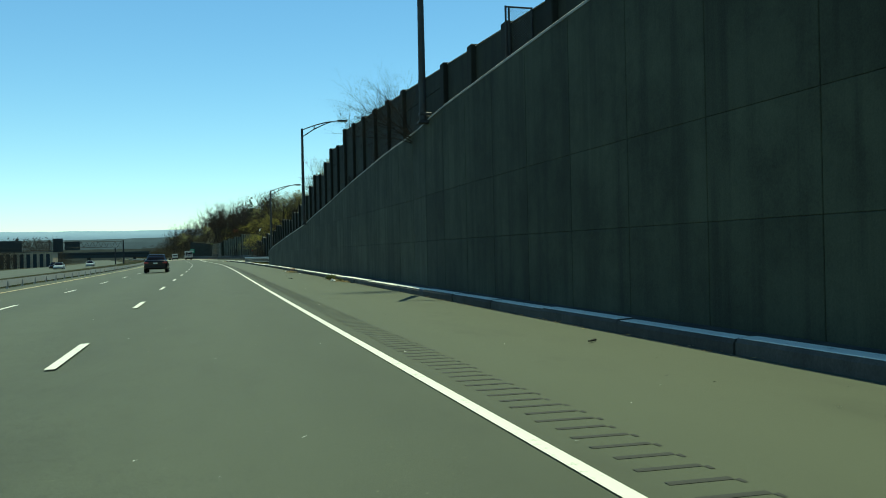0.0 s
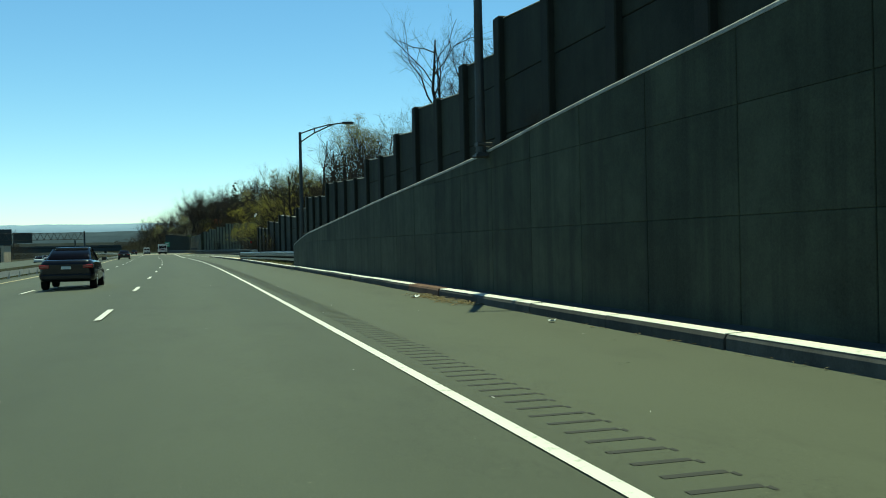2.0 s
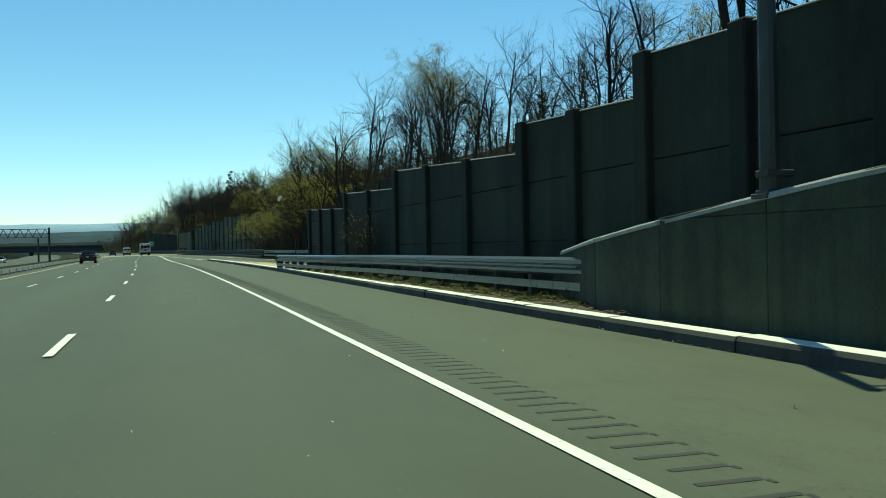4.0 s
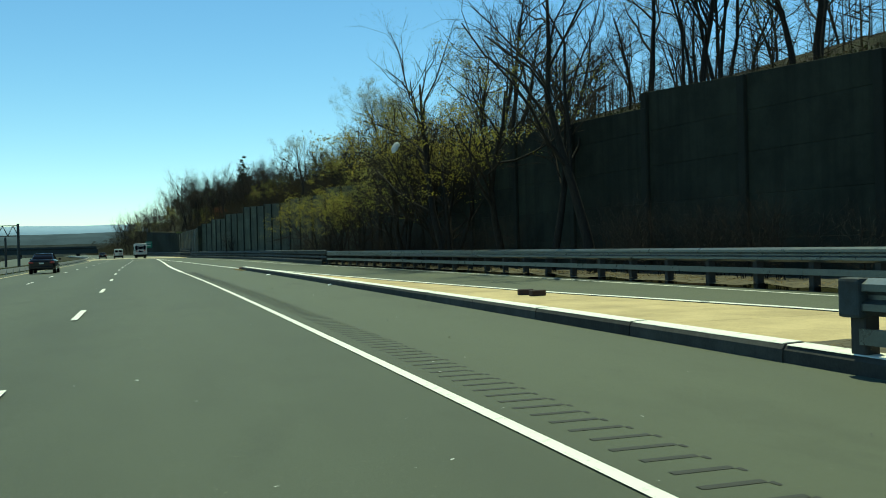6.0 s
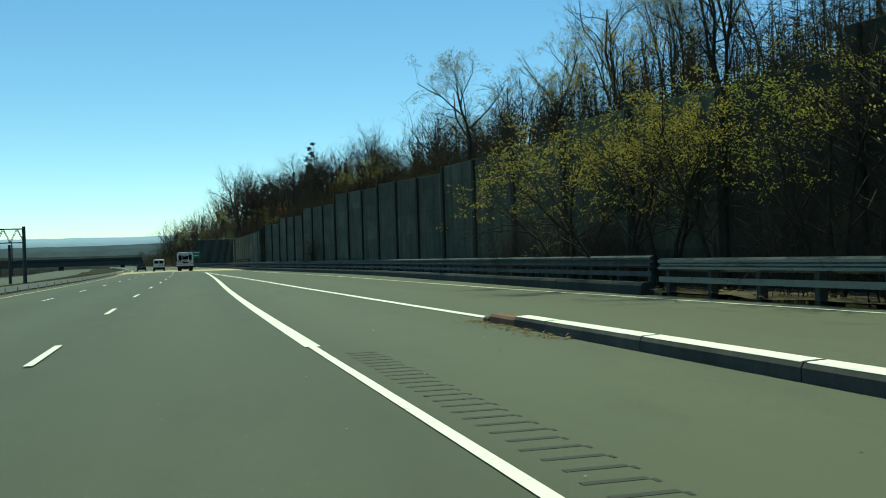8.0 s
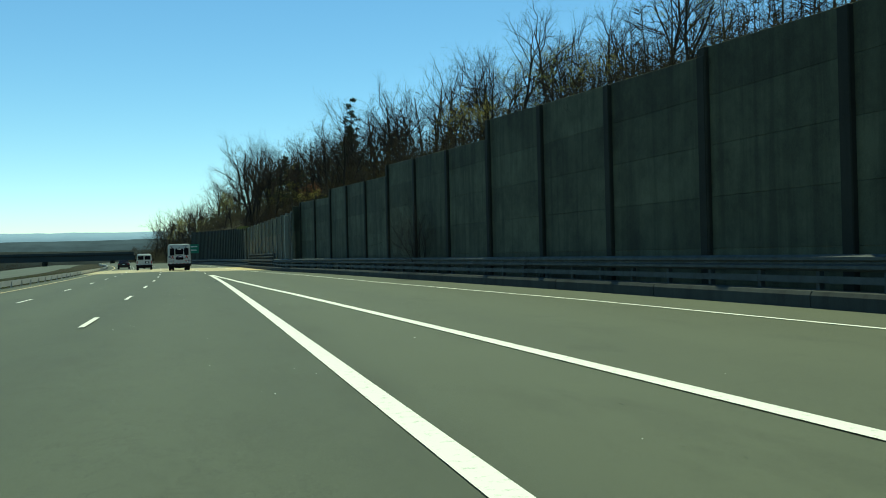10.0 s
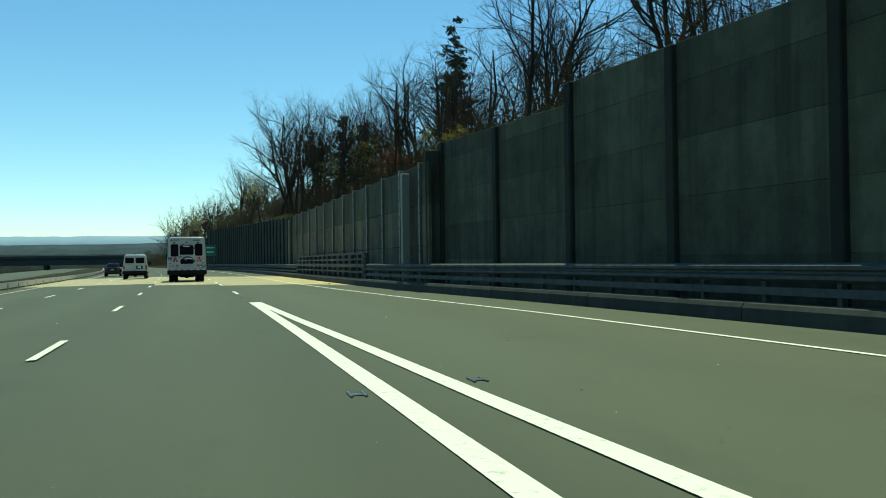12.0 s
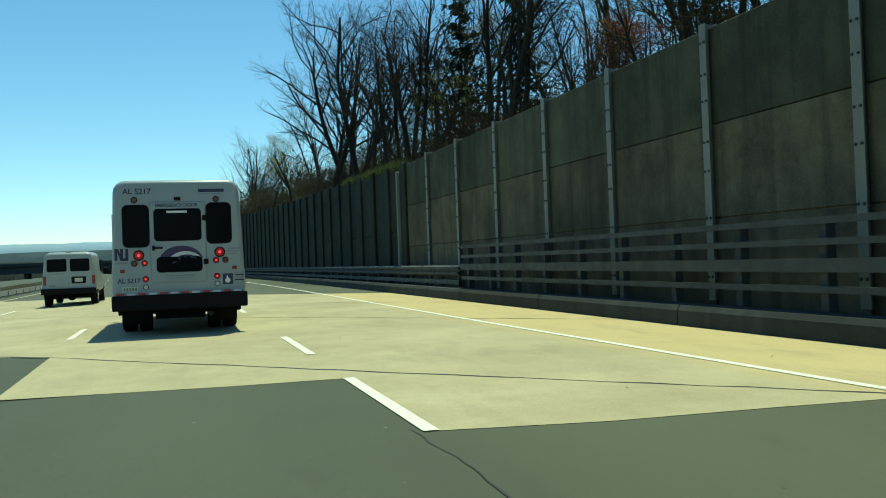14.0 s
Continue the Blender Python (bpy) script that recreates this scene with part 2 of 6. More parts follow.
# ---------------------------------------------------------------- geometry helpers


def mesh_ob(name, verts, faces, mat, parent=None, smooth=False, uvs=None, label="", closed=True):
    me = bpy.data.meshes.new(name)
    me.from_pydata([tuple(v) for v in verts], [], faces)
    if closed:
        bm = bmesh.new()
        bm.from_mesh(me)
        bmesh.ops.recalc_face_normals(bm, faces=bm.faces)
        bm.to_mesh(me)
        bm.free()
    if uvs is not None:
        lay = me.uv_layers.new(name="UVMap")
        for lp in me.loops:
            lay.data[lp.index].uv = uvs[lp.vertex_index]
    if smooth:
        me.polygons.foreach_set("use_smooth", [True] * len(me.polygons))
    me.materials.append(mat)
    ob = new(name, me)
    if parent is not None:
        ob.parent = parent
    if label:
        ob["label"] = label
    return ob


def share(ob, m, parent=None):
    """Another object on the same mesh."""
    o = new(ob.name.split(".")[0], ob.data)
    o.matrix_basis = m
    o.parent = parent if parent is not None else ob.parent
    return o


def thing(name, label, category, at=(0, 0, 0), group="", kind="", turn=0.0):
    e = new(name)
    e.empty_display_size = 0.2
    e.location = at
    e.rotation_euler = (0, 0, turn)
    return tagged(e, label, category, group, kind)


def part(name, bm, material, parent, label="", smooth=False):
    me = bpy.data.meshes.new(name)
    bmesh.ops.recalc_face_normals(bm, faces=bm.faces)
    bm.to_mesh(me)
    bm.free()
    if smooth:
        me.polygons.foreach_set("use_smooth", [True] * len(me.polygons))
    me.materials.append(material)
    ob = new(name, me)
    ob.parent = parent
    if label:
        ob["label"] = label
    return ob


def add_box(bm, x0, x1, y0, y1, z0, z1, bevel=0.0, seg=1):
    r = bmesh.ops.create_cube(bm, size=1.0)
    for v in r["verts"]:
        v.co = Vector(((x0 + x1) / 2 + v.co.x * (x1 - x0), (y0 + y1) / 2 + v.co.y * (y1 - y0), (z0 + z1) / 2 + v.co.z * (z1 - z0)))
    if bevel:
        es = {e for v in r["verts"] for e in v.link_edges}
        bmesh.ops.bevel(bm, geom=list(es), offset=bevel, segments=seg, affect="EDGES", profile=0.6)
    return bm


def box(x0, x1, y0, y1, z0, z1, bevel=0.0, seg=1):
    return add_box(bmesh.new(), x0, x1, y0, y1, z0, z1, bevel, seg)


def add_cyl(bm, a, b, r0, r1=None, sides=12):
    a, b = Vector(a), Vector(b)
    m = Matrix.Translation((a + b) / 2) @ (b - a).to_track_quat("Z", "Y").to_matrix().to_4x4()
    bmesh.ops.create_cone(bm, cap_ends=True, segments=sides, radius1=r0, radius2=r0 if r1 is None else r1, depth=(b - a).length, matrix=m)
    return bm


def cyl(a, b, r0, r1=None, sides=12):
    return add_cyl(bmesh.new(), a, b, r0, r1, sides)


# ---------------------------------------------------------------- the road's line
HEAD_Y = np.array([-600, -20, 20, 60, 100, 140, 180, 220, 260, 300, 340, 380, 420, 480, 700, 5000.0])
HEAD = np.array([0, 0.0002, 0.0091, 0.0126, 0.0037, -0.0132, -0.0303, -0.0091, -0.0174, -0.041, -0.0478, -0.075, -0.10, -0.12, -0.10, -0.05])
GRID_Y = np.arange(-600, 5000, 2.0)
_h = np.interp(GRID_Y, HEAD_Y, HEAD)
_x = np.concatenate([[0], np.cumsum(_h[1:] + _h[:-1])])
_x = _x - np.interp(0, GRID_Y, _x)


def edge(y):
    """x of the right edge line of the carriageway at y."""
    return float(np.interp(y, GRID_Y, _x))


def heading(y):
    return float(np.interp(y, GRID_Y, _h))


def fall(off):
    """The carriageway falls away to the left of the first lane line."""
    return 0.03 * (max(off, -13.0) + 3.6) if off < -3.6 else 0.0


def at(y, off, z=0.0):
    return (edge(y) + off, y, z)


def knots(pairs):
    ys, vs = zip(*pairs)
    return lambda y: float(np.interp(y, ys, vs))


# offsets of the far wall, the ramp's guardrail and the ramp's right edge line
far_wall_off = knots([(60, 18), (100, 17.5), (140, 16), (168, 14.2), (205, 12.4), (245, 10.6), (265, 9.3), (281, 8.5), (291, 7.85), (293.4, 7.3), (300, 7.15), (337, 7.15), (520, 7.15)])
rail_off = knots([(60, 13.6), (138, 11.7), (165, 11.0), (193, 10.3), (215, 10.55), (230, 10.5), (240, 10.1), (250, 9.45), (262, 8.7), (279, 7.75), (293, 6.6), (300, 6.45), (520, 6.45)])
ramp_edge_off = knots([(60, 12.4), (138, 10.8), (165, 10.3), (177, 10.1), (193, 9.3), (201, 8.85), (235, 7.8), (255, 6.45), (276, 5.55), (285.6, 4.8), (296, 4.27), (306, 3.95), (318, 3.82), (520, 3.8)])
gore_off = knots([(188, 3.9), (205, 3.3), (229, 2.35), (245, 1.62), (251, 1.28), (258, 0.98), (264, 0.74), (270, 0.55), (275, 0.37), (279, 0.26), (286, 0.11)])
island_off = knots([(136, 7.35), (140, 7.1), (147, 6.0), (157, 5.15), (168, 4.45), (180, 3.95), (188, 3.62)])
retaining_top = knots([(-60, 6.2), (16, 5.38), (26, 5.16), (29, 5.02), (35, 4.902), (44, 4.484), (49, 4.178), (53, 3.892), (59.3, 3.546), (63.4, 3.24), (65, 3.158), (75, 2.76), (92.7, 1.944), (102.5, 1.0), (103.4, 0.35)])
# the noise wall's top climbs within each stretch and drops at its end: start, height there, height at the end, panels
NOISE_SETS = [(-40.0, 4.15, 7.58, 30), (49.9, 6.9, 7.2, 2), (55.6, 6.48, 6.7, 1), (58.5, 5.98, 6.43, 2), (64.5, 5.72, 5.88, 1), (67.4, 5.26, 5.54, 2), (72.7, 4.87, 5.03, 1), (75.5, 4.4, 4.68, 2), (81.0, 4.0, 4.46, 4), (91.7, 3.83, 4.17, 3), (99.6, 3.53, 3.76, 2), (105.0, 3.16, 3.72, 3), (116.85, 3.15, 3.47, 2), (125.7, 2.83, 3.15, 3), (135.2, 0, 0, 0)]
# the far wall's top: stretches that end in a step: start, height there, height at the end
FAR_SETS = [(96.2, 6.6, 6.9), (111.7, 6.3, 6.8), (127.1, 5.9, 6.5), (142.5, 5.66, 6.46), (158.0, 5.92, 6.3), (173.5, 5.6, 6.2), (189.0, 5.5, 6.1), (204.2, 5.6, 6.0), (219.5, 5.64, 6.3), (234.6, 6.1, 6.67), (249.8, 5.9, 6.3), (265.0, 5.7, 6.08), (280.7, 5.5, 5.75), (291.4, 5.05, 5.05)]
far_top = knots([(90, 6.5), (140, 6.1), (170, 6.0), (205, 5.7), (240, 6.0), (291, 5.6), (294, 5.05), (337, 5.05), (345, 5.3), (380, 6.1), (440, 7.5)])


def frange(a, b, step):
    n = max(1, round((b - a) / step))
    return [a + (b - a) * k / n for k in range(n + 1)]


def ribbon(name, y0, y1, left, right, z, mat, step=2.0, parent=None, thick=0.0, across=1, label=""):
    """A strip along the road between two offsets (numbers or functions of y)."""
    verts, faces, uvs = [], [], []
    ys = frange(y0, y1, step)
    for y in ys:
        a = left(y) if callable(left) else left
        b = right(y) if callable(right) else right
        for k in range(across + 1):
            o = a + (b - a) * k / across
            zz = (z(y, o) if callable(z) else z) + fall(o)
            verts.append(at(y, o, zz))
            uvs.append((o, y))
    w = across + 1
    for i in range(len(ys) - 1):
        for k in range(across):
            p = i * w + k
            faces.append((p, p + 1, p + 1 + w, p + w))
    if thick:
        n0 = len(verts)
        verts += [(v[0], v[1], v[2] - thick) for v in verts]
        uvs += uvs
        faces += [tuple(n0 + k for k in reversed(f)) for f in faces]
        rim = [k for k in range(w)] + [i * w + w - 1 for i in range(1, len(ys))] + [(len(ys) - 1) * w + k for k in range(w - 2, -1, -1)] + [i * w for i in range(len(ys) - 2, 0, -1)]
        faces += [(rim[(k + 1) % len(rim)], rim[k], n0 + rim[k], n0 + rim[(k + 1) % len(rim)]) for k in range(len(rim))]
    return mesh_ob(name, verts, faces, mat, parent, uvs=uvs, label=label, closed=False)


def sweep(name, y0, y1, off, profile, mat, parent=None, step=2.0, smooth=False, label="", z=0.0):
    """A closed profile of (offset, height) carried along the road."""
    verts, faces = [], []
    ys = frange(y0, y1, step)
    n = len(profile)
    for y in ys:
        o = off(y) if callable(off) else off
        zz = z(y) if callable(z) else z
        verts += [at(y, o + a, zz + b) for a, b in profile]
    for i in range(len(ys) - 1):
        for k in range(n):
            p, q = i * n + k, i * n + (k + 1) % n
            faces.append((p, q, q + n, p + n))
    faces.append(tuple(range(n)))
    faces.append(tuple((len(ys) - 1) * n + k for k in range(n)))
    return mesh_ob(name, verts, faces, mat, parent, smooth=smooth, label=label)


def slab(name, ya, yb, oa, ob_, z0, za, zb, thick, mat, parent, chamfer=0.02, out=0.0):
    """An upright panel whose face lies on the offsets oa (at ya) and ob_ (at yb), with a slanting top and chamfered front edges."""
    c = chamfer
    f = []
    for y, o, t in ((ya, oa, za), (yb, ob_, zb)):
        s = c if y == ya else -c
        f += [at(y, o + thick, z0), at(y, o + thick, t), at(y, o + c - out, t), at(y + s, o - out, t - c), at(y + s, o - out, z0 + c), at(y, o + c - out, z0)]
    faces = [tuple((k, (k + 1) % 6, 6 + (k + 1) % 6, 6 + k)) for k in range(6)]
    faces += [(0, 1, 2, 5), (2, 3, 4, 5), (6, 7, 8, 11), (8, 9, 10, 11)]
    return mesh_ob(name, f, faces, mat, parent)

# ---------------------------------------------------------------- ground


def hill(y, off):
    """Height of the land."""
    w = far_wall_off(y) + 0.15
    if off > w:
        d = off - w
        near = 1.0 if y < 441 else min(1.0, d / 16) ** 0.8
        rise = knots([(0, 0.0), (6, 1.3), (20, 5.8), (45, 12.0), (90, 19.0), (200, 26.0), (600, 30.0), (3000, 20.0)])(d)
        fade = knots([(-400, 1.0), (330, 1.0), (400, 1.15), (600, 1.45), (1000, 1.3), (1400, 0.5), (2200, 0.05)])(y)
        top = far_top(y) - 0.25 if y < 445 else knots([(445, 7.2), (520, 3.0), (600, 0.5), (900, -2.0)])(y)
        return -0.4 + (top + 0.4) * near + rise * fade
    if -13 < off < -11:
        return -0.07 + 0.03 * (off + 3.6) + knots([(500, 0), (900, -4), (4000, -20)])(y)
    if off > -13:
        return -0.45 + (0.03 * (off + 3.6) if off < -3.6 else 0) + knots([(500, 0), (900, -4), (4000, -20)])(y)
    d = -13 - off
    return -0.36 - knots([(0, 0), (8, 0.35), (30, 1.0), (80, 3.0), (300, 8.0), (3000, 10.0)])(d) + knots([(500, 0), (900, -4), (4000, -20)])(y)


def build_ground():
    ys = list(np.arange(-160, 540, 6.0)) + list(np.geomspace(540, 4600, 28))
    cols_l = [-3000, -1600, -800, -400, -220, -140, -90, -60, -45, -36, -28, -22, -17, -13.2, -12.9, -12.4, -11.2, -10.9, -8, -3.6, 0.0, 3.4]
    cols_r = [0.0, 0.3, 2, 4, 7, 11, 16, 22, 30, 40, 52, 68, 90, 130, 200, 400, 900, 1800, 3000]
    verts, faces = [], []
    for y in ys:
        w = far_wall_off(y)
        line = cols_l + [w + 0.05 + c for c in cols_r]
        for k, o in enumerate(line):
            bump = 0.0
            if o > w + 1 or o < -40:
                bump = 0.6 * noise.noise(Vector((o * 0.08, y * 0.08, 3.0))) + 0.15 * noise.noise(Vector((o * 0.5, y * 0.5, 7.0)))
            verts.append(at(y, o, hill(y, o) + bump))
    n = len(cols_l) + len(cols_r)
    for i in range(len(ys) - 1):
        for k in range(n - 1):
            p = i * n + k
            faces.append((p, p + 1, p + 1 + n, p + n))
    g = mesh_ob("ground", verts, faces, GROUND, smooth=True, closed=False)
    tagged(g, "brown leaf-littered hillside and grass beside the highway", "ground", kind="structure")


build_ground()

# ---------------------------------------------------------------- carriageways
road = ribbon("road", -160, 900, -12.2, 3.66, 0.0, ASPHALT, 2.0, across=10)
tagged(road, "worn grey-green asphalt highway carriageway in bright sun", "road", kind="structure")
ramp = ribbon("ramp_road", -150, 136, 6.6, lambda y: rail_off(y) + 0.3, 0.0, ASPHALT, 2.0, across=3)
tagged(ramp, "grey asphalt slip road behind the barrier wall", "road", kind="structure")
ramp2 = ribbon("merge_road", 136, 520, 3.66, lambda y: rail_off(y) - 0.02, 0.0, ASPHALT, 2.0, across=3)
tagged(ramp2, "grey asphalt merging slip road and shoulder", "road", kind="structure")
far_road = ribbon("opposing_road", -100, 800, -37, -21, -0.5, ASPHALT, 4.0, across=4)
tagged(far_road, "distant opposing asphalt carriageway beyond the median", "road", kind="structure")


def deck_start(o):
    return knots([(-12.2, 322), (-3.52, 314), (-3.48, 309.4), (-0.06, 309.4), (-0.04, 306.1), (4.0, 305.8), (6.15, 302)])(o)


def build_deck():
    offs = [-12.2, -8, -5, -3.52, -3.48, -2.5, -1.2, -0.06, -0.04, 1.3, 2.6, 4.0, 5.2, 6.13]
    verts, faces, uvs = [], [], []
    rows = 14
    for k in range(rows + 1):
        for o in offs:
            a, b = deck_start(o), 341 - 1.1 * o
            y = a + (b - a) * k / rows
            if k == 0:
                y += 0.25 * noise.noise(Vector((o * 1.3, 4.0, 0)))
            verts.append(at(y, o, 0.004 + fall(o)))
            uvs.append((o, y))
    n = len(offs)
    for k in range(rows):
        for c in range(n - 1):
            p = k * n + c
            faces.append((p, p + 1, p + 1 + n, p + n))
    d = mesh_ob("bridge_deck", verts, faces, CONC_DECK, uvs=uvs, closed=False)
    tagged(d, "pale tan concrete bridge deck between asphalt stretches", "bridge deck", kind="structure")
    rnd = random.Random(5)
    for k, (y0, slope, lo, hi) in enumerate([(310.2, -1.08, -12, 6.1), (341, -1.1, -12, 6.1), (322, -1.1, -12, 6.1), (331, -1.1, -12, 6.1)]):
        verts, faces = [], []
        steps = 60
        for i in range(steps + 1):
            o = lo + (hi - lo) * i / steps
            y = y0 + slope * o + rnd.uniform(-0.05, 0.05)
            w = rnd.uniform(0.012, 0.05)
            verts += [at(y - w, o, 0.007 + fall(o)), at(y + w, o, 0.007 + fall(o))]
            if i:
                p = 2 * i
                faces.append((p - 2, p - 1, p + 1, p))
        mesh_ob("deck_joint", verts, faces, CRACK, d, closed=False)
    # long crack beside the lane line
    verts, faces = [], []
    for i in range(120):
        y = 286 + i * 0.17
        o = -0.12 + 0.10 * noise.noise(Vector((y * 0.9, 1, 1))) + 0.05 * noise.noise(Vector((y * 4.1, 3, 1)))
        w = 0.004 + 0.014 * abs(noise.noise(Vector((y * 2, 5, 1))))
        verts += [at(y, o - w, 0.006), at(y, o + w, 0.006)]
        if i:
            p = 2 * i
            faces.append((p - 2, p - 1, p + 1, p))
    mesh_ob("road_crack", verts, faces, CRACK, road, closed=False)
    # branching cracks in the shoulder before the bridge
    for k in range(15):
        verts, faces = [], []
        y, o = 290.5 + 0.62 * k, 6.2 - 0.5 * rnd.random()
        turn = rnd.uniform(-0.5, 0.5)
        for i in range(int(rnd.uniform(10, 26))):
            turn += rnd.gauss(0, 0.35) - 0.15 * turn
            o -= 0.07 * math.cos(turn)
            y += 0.10 * math.sin(turn)
            w = rnd.uniform(0.012, 0.04)
            verts += [at(y - w, o, 0.006 + fall(o)), at(y + w, o, 0.006 + fall(o))]
            if i:
                p = 2 * i
                faces.append((p - 2, p - 1, p + 1, p))
        mesh_ob("road_crack", verts, faces, CRACK, road, closed=False)


build_deck()

# ---------------------------------------------------------------- markings
LZ = 0.010
ribbon("edge_line", -160, 184, -0.05, 0.06, LZ, LINE_WHITE, 2.0, road)
ribbon("gore_line", 184, 284.3, -0.10, 0.125, LZ, LINE_WHITE, 1.5, road)
ribbon("gore_line", 188, 284.3, lambda y: gore_off(y) - 0.11, lambda y: gore_off(y) + 0.11, LZ + 0.002, LINE_WHITE, 1.5, road)
ribbon("ramp_edge_line", 137, 500, lambda y: ramp_edge_off(y) - 0.06, lambda y: ramp_edge_off(y) + 0.06, LZ, LINE_WHITE, 2.0, road)
ribbon("ramp_left_line", 137, 187, lambda y: island_off(y) + 0.12, lambda y: island_off(y) + 0.24, LZ, LINE_WHITE, 2.0, road)
ribbon("median_line", -160, 900, -10.65, -10.45, LZ, LINE_YELLOW, 3.0, road)
DASH0 = 12.84
for line_off in (-3.62, -7.3):
    first = None
    for k in range(-8, 44):
        y = DASH0 + 12.19 * k + (0.0 if line_off > -5 else 3.0)
        ribbon("lane_dash", y, y + 3.05, line_off - 0.06, line_off + 0.06, LZ, LINE_WHITE, 1.5, road)
for y in (292.0, 306.1, 312.2, 324.4, 336.6, 348.8, 361.0):
    ribbon("lane_dash", y, y + 3.3, -0.07, 0.05, LZ, LINE_WHITE, 1.5, road)


def build_rumble():
    verts, faces = [], []
    rnd = random.Random(3)
    y = -20.0
    while y < 183:
        o0, o1 = 0.27 + rnd.uniform(-0.02, 0.02), 0.66 + rnd.uniform(-0.03, 0.03)
        n = len(verts)
        for o in (o0, o1):
            verts += [at(y + 0.02, o, 0.003), at(y + 0.05, o, 0.005), at(y + 0.085, o, 0.003)]
        faces += [(n, n + 3, n + 4, n + 1), (n + 1, n + 4, n + 5, n + 2)]
        # the groove's rounded end, its shadow again a dark strip
        n = len(verts)
        verts += [at(y + 0.02, o1, 0.003), at(y + 0.03, o1 + 0.035, 0.004), at(y - 0.05, o1 + 0.035, 0.004), at(y - 0.05, o1 + 0.01, 0.003)]
        faces.append((n, n + 1, n + 2, n + 3))
        y += 0.305
    tagged(mesh_ob("rumble_strip", verts, faces, GROOVE_SHADE, closed=False), "milled rumble strip along the shoulder, groove shadows put in as dark strips", "rumble strip", kind="stuff")


build_rumble()

# ---------------------------------------------------------------- kerbs
kerb_off = knots([(92, 3.62), (104, 3.47), (125, 3.47), (136, 3.55)])
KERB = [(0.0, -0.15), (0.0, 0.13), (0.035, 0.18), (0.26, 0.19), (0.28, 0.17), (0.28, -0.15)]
kerb = thing("kerb", "pale sunlit concrete kerb along the shoulder", "kerb", kind="structure")
rnd = random.Random(8)
y = -40.0
RUST_CONC = m_concrete("rusty_inlet", 0.20, 0.10, 0.4, 0.0, 3.0, tint=(1.0, 0.55, 0.35))
while y < 135.5:
    ln = 3.0
    e = min(y + ln - 0.025, 136.2)
    inlet = 63.9 < y + 1 < 66.5
    dz = rnd.uniform(-0.012, 0.008)
    jog = rnd.uniform(-0.015, 0.015)
    sweep("kerb_stone", y, e, kerb_off, [(a + jog, b + (dz if b > 0 else 0)) for a, b in KERB], RUST_CONC if inlet else CONC_KERB_SHADED, kerb, 1.5, label="rusty drain inlet cover" if inlet else "")
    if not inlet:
        # pale strip that stands for sun on the kerb's top
        sweep("painted_top", y + 0.03, e - 0.03, kerb_off, [(0.03, 0.178 + dz), (0.04, 0.186 + dz), (0.255, 0.194 + dz), (0.262, 0.185 + dz)], KERB_TOP_SUNLIT, kerb, 1.5, label="pale worn kerb top, sunlight put into its colour")
    y += ln
verge = ribbon("verge", 96, 136.4, lambda y: kerb_off(y) + 0.26, 6.6, lambda y, o: 0.16 + 0.05 * noise.noise(Vector((o * 2, y * 1.5, 0))), SOIL, 0.5, across=8)
tagged(verge, "strip of bare brown soil and dead grass under the guardrail", "verge", kind="structure")
verge2 = ribbon("far_verge", -150, 193, lambda y: rail_off(y) - 0.06, lambda y: far_wall_off(y) + 0.1, lambda y, o: 0.08 + 0.08 * noise.noise(Vector((o * 1.2, y * 0.9, 0))), SOIL, 1.0, across=6)
tagged(verge2, "leaf-littered soil strip between guardrail and wall", "verge", kind="structure")
verge3 = ribbon("wall_footing", 193, 520, lambda y: rail_off(y) - 0.06, lambda y: far_wall_off(y) + 0.1, 0.05, CONC_PARAPET, 2.0, across=1)
tagged(verge3, "narrow concrete footing behind the barrier", "footing", kind="structure")
median = ribbon("median", -100, 700, -21, -12.15, lambda y, o: -0.35 + 0.25 * math.sin((o + 21) / 8.9 * math.pi) + 0.06 * noise.noise(Vector((o, y * 0.7, 0))), GROUND, 3.0, across=8)
tagged(median, "grassy median strip with dry patches", "grass", kind="structure")

# island between carriageway and ramp
island = thing("traffic_island", "tan concrete gore island with white kerbs", "traffic island", kind="structure")
y = 136.2
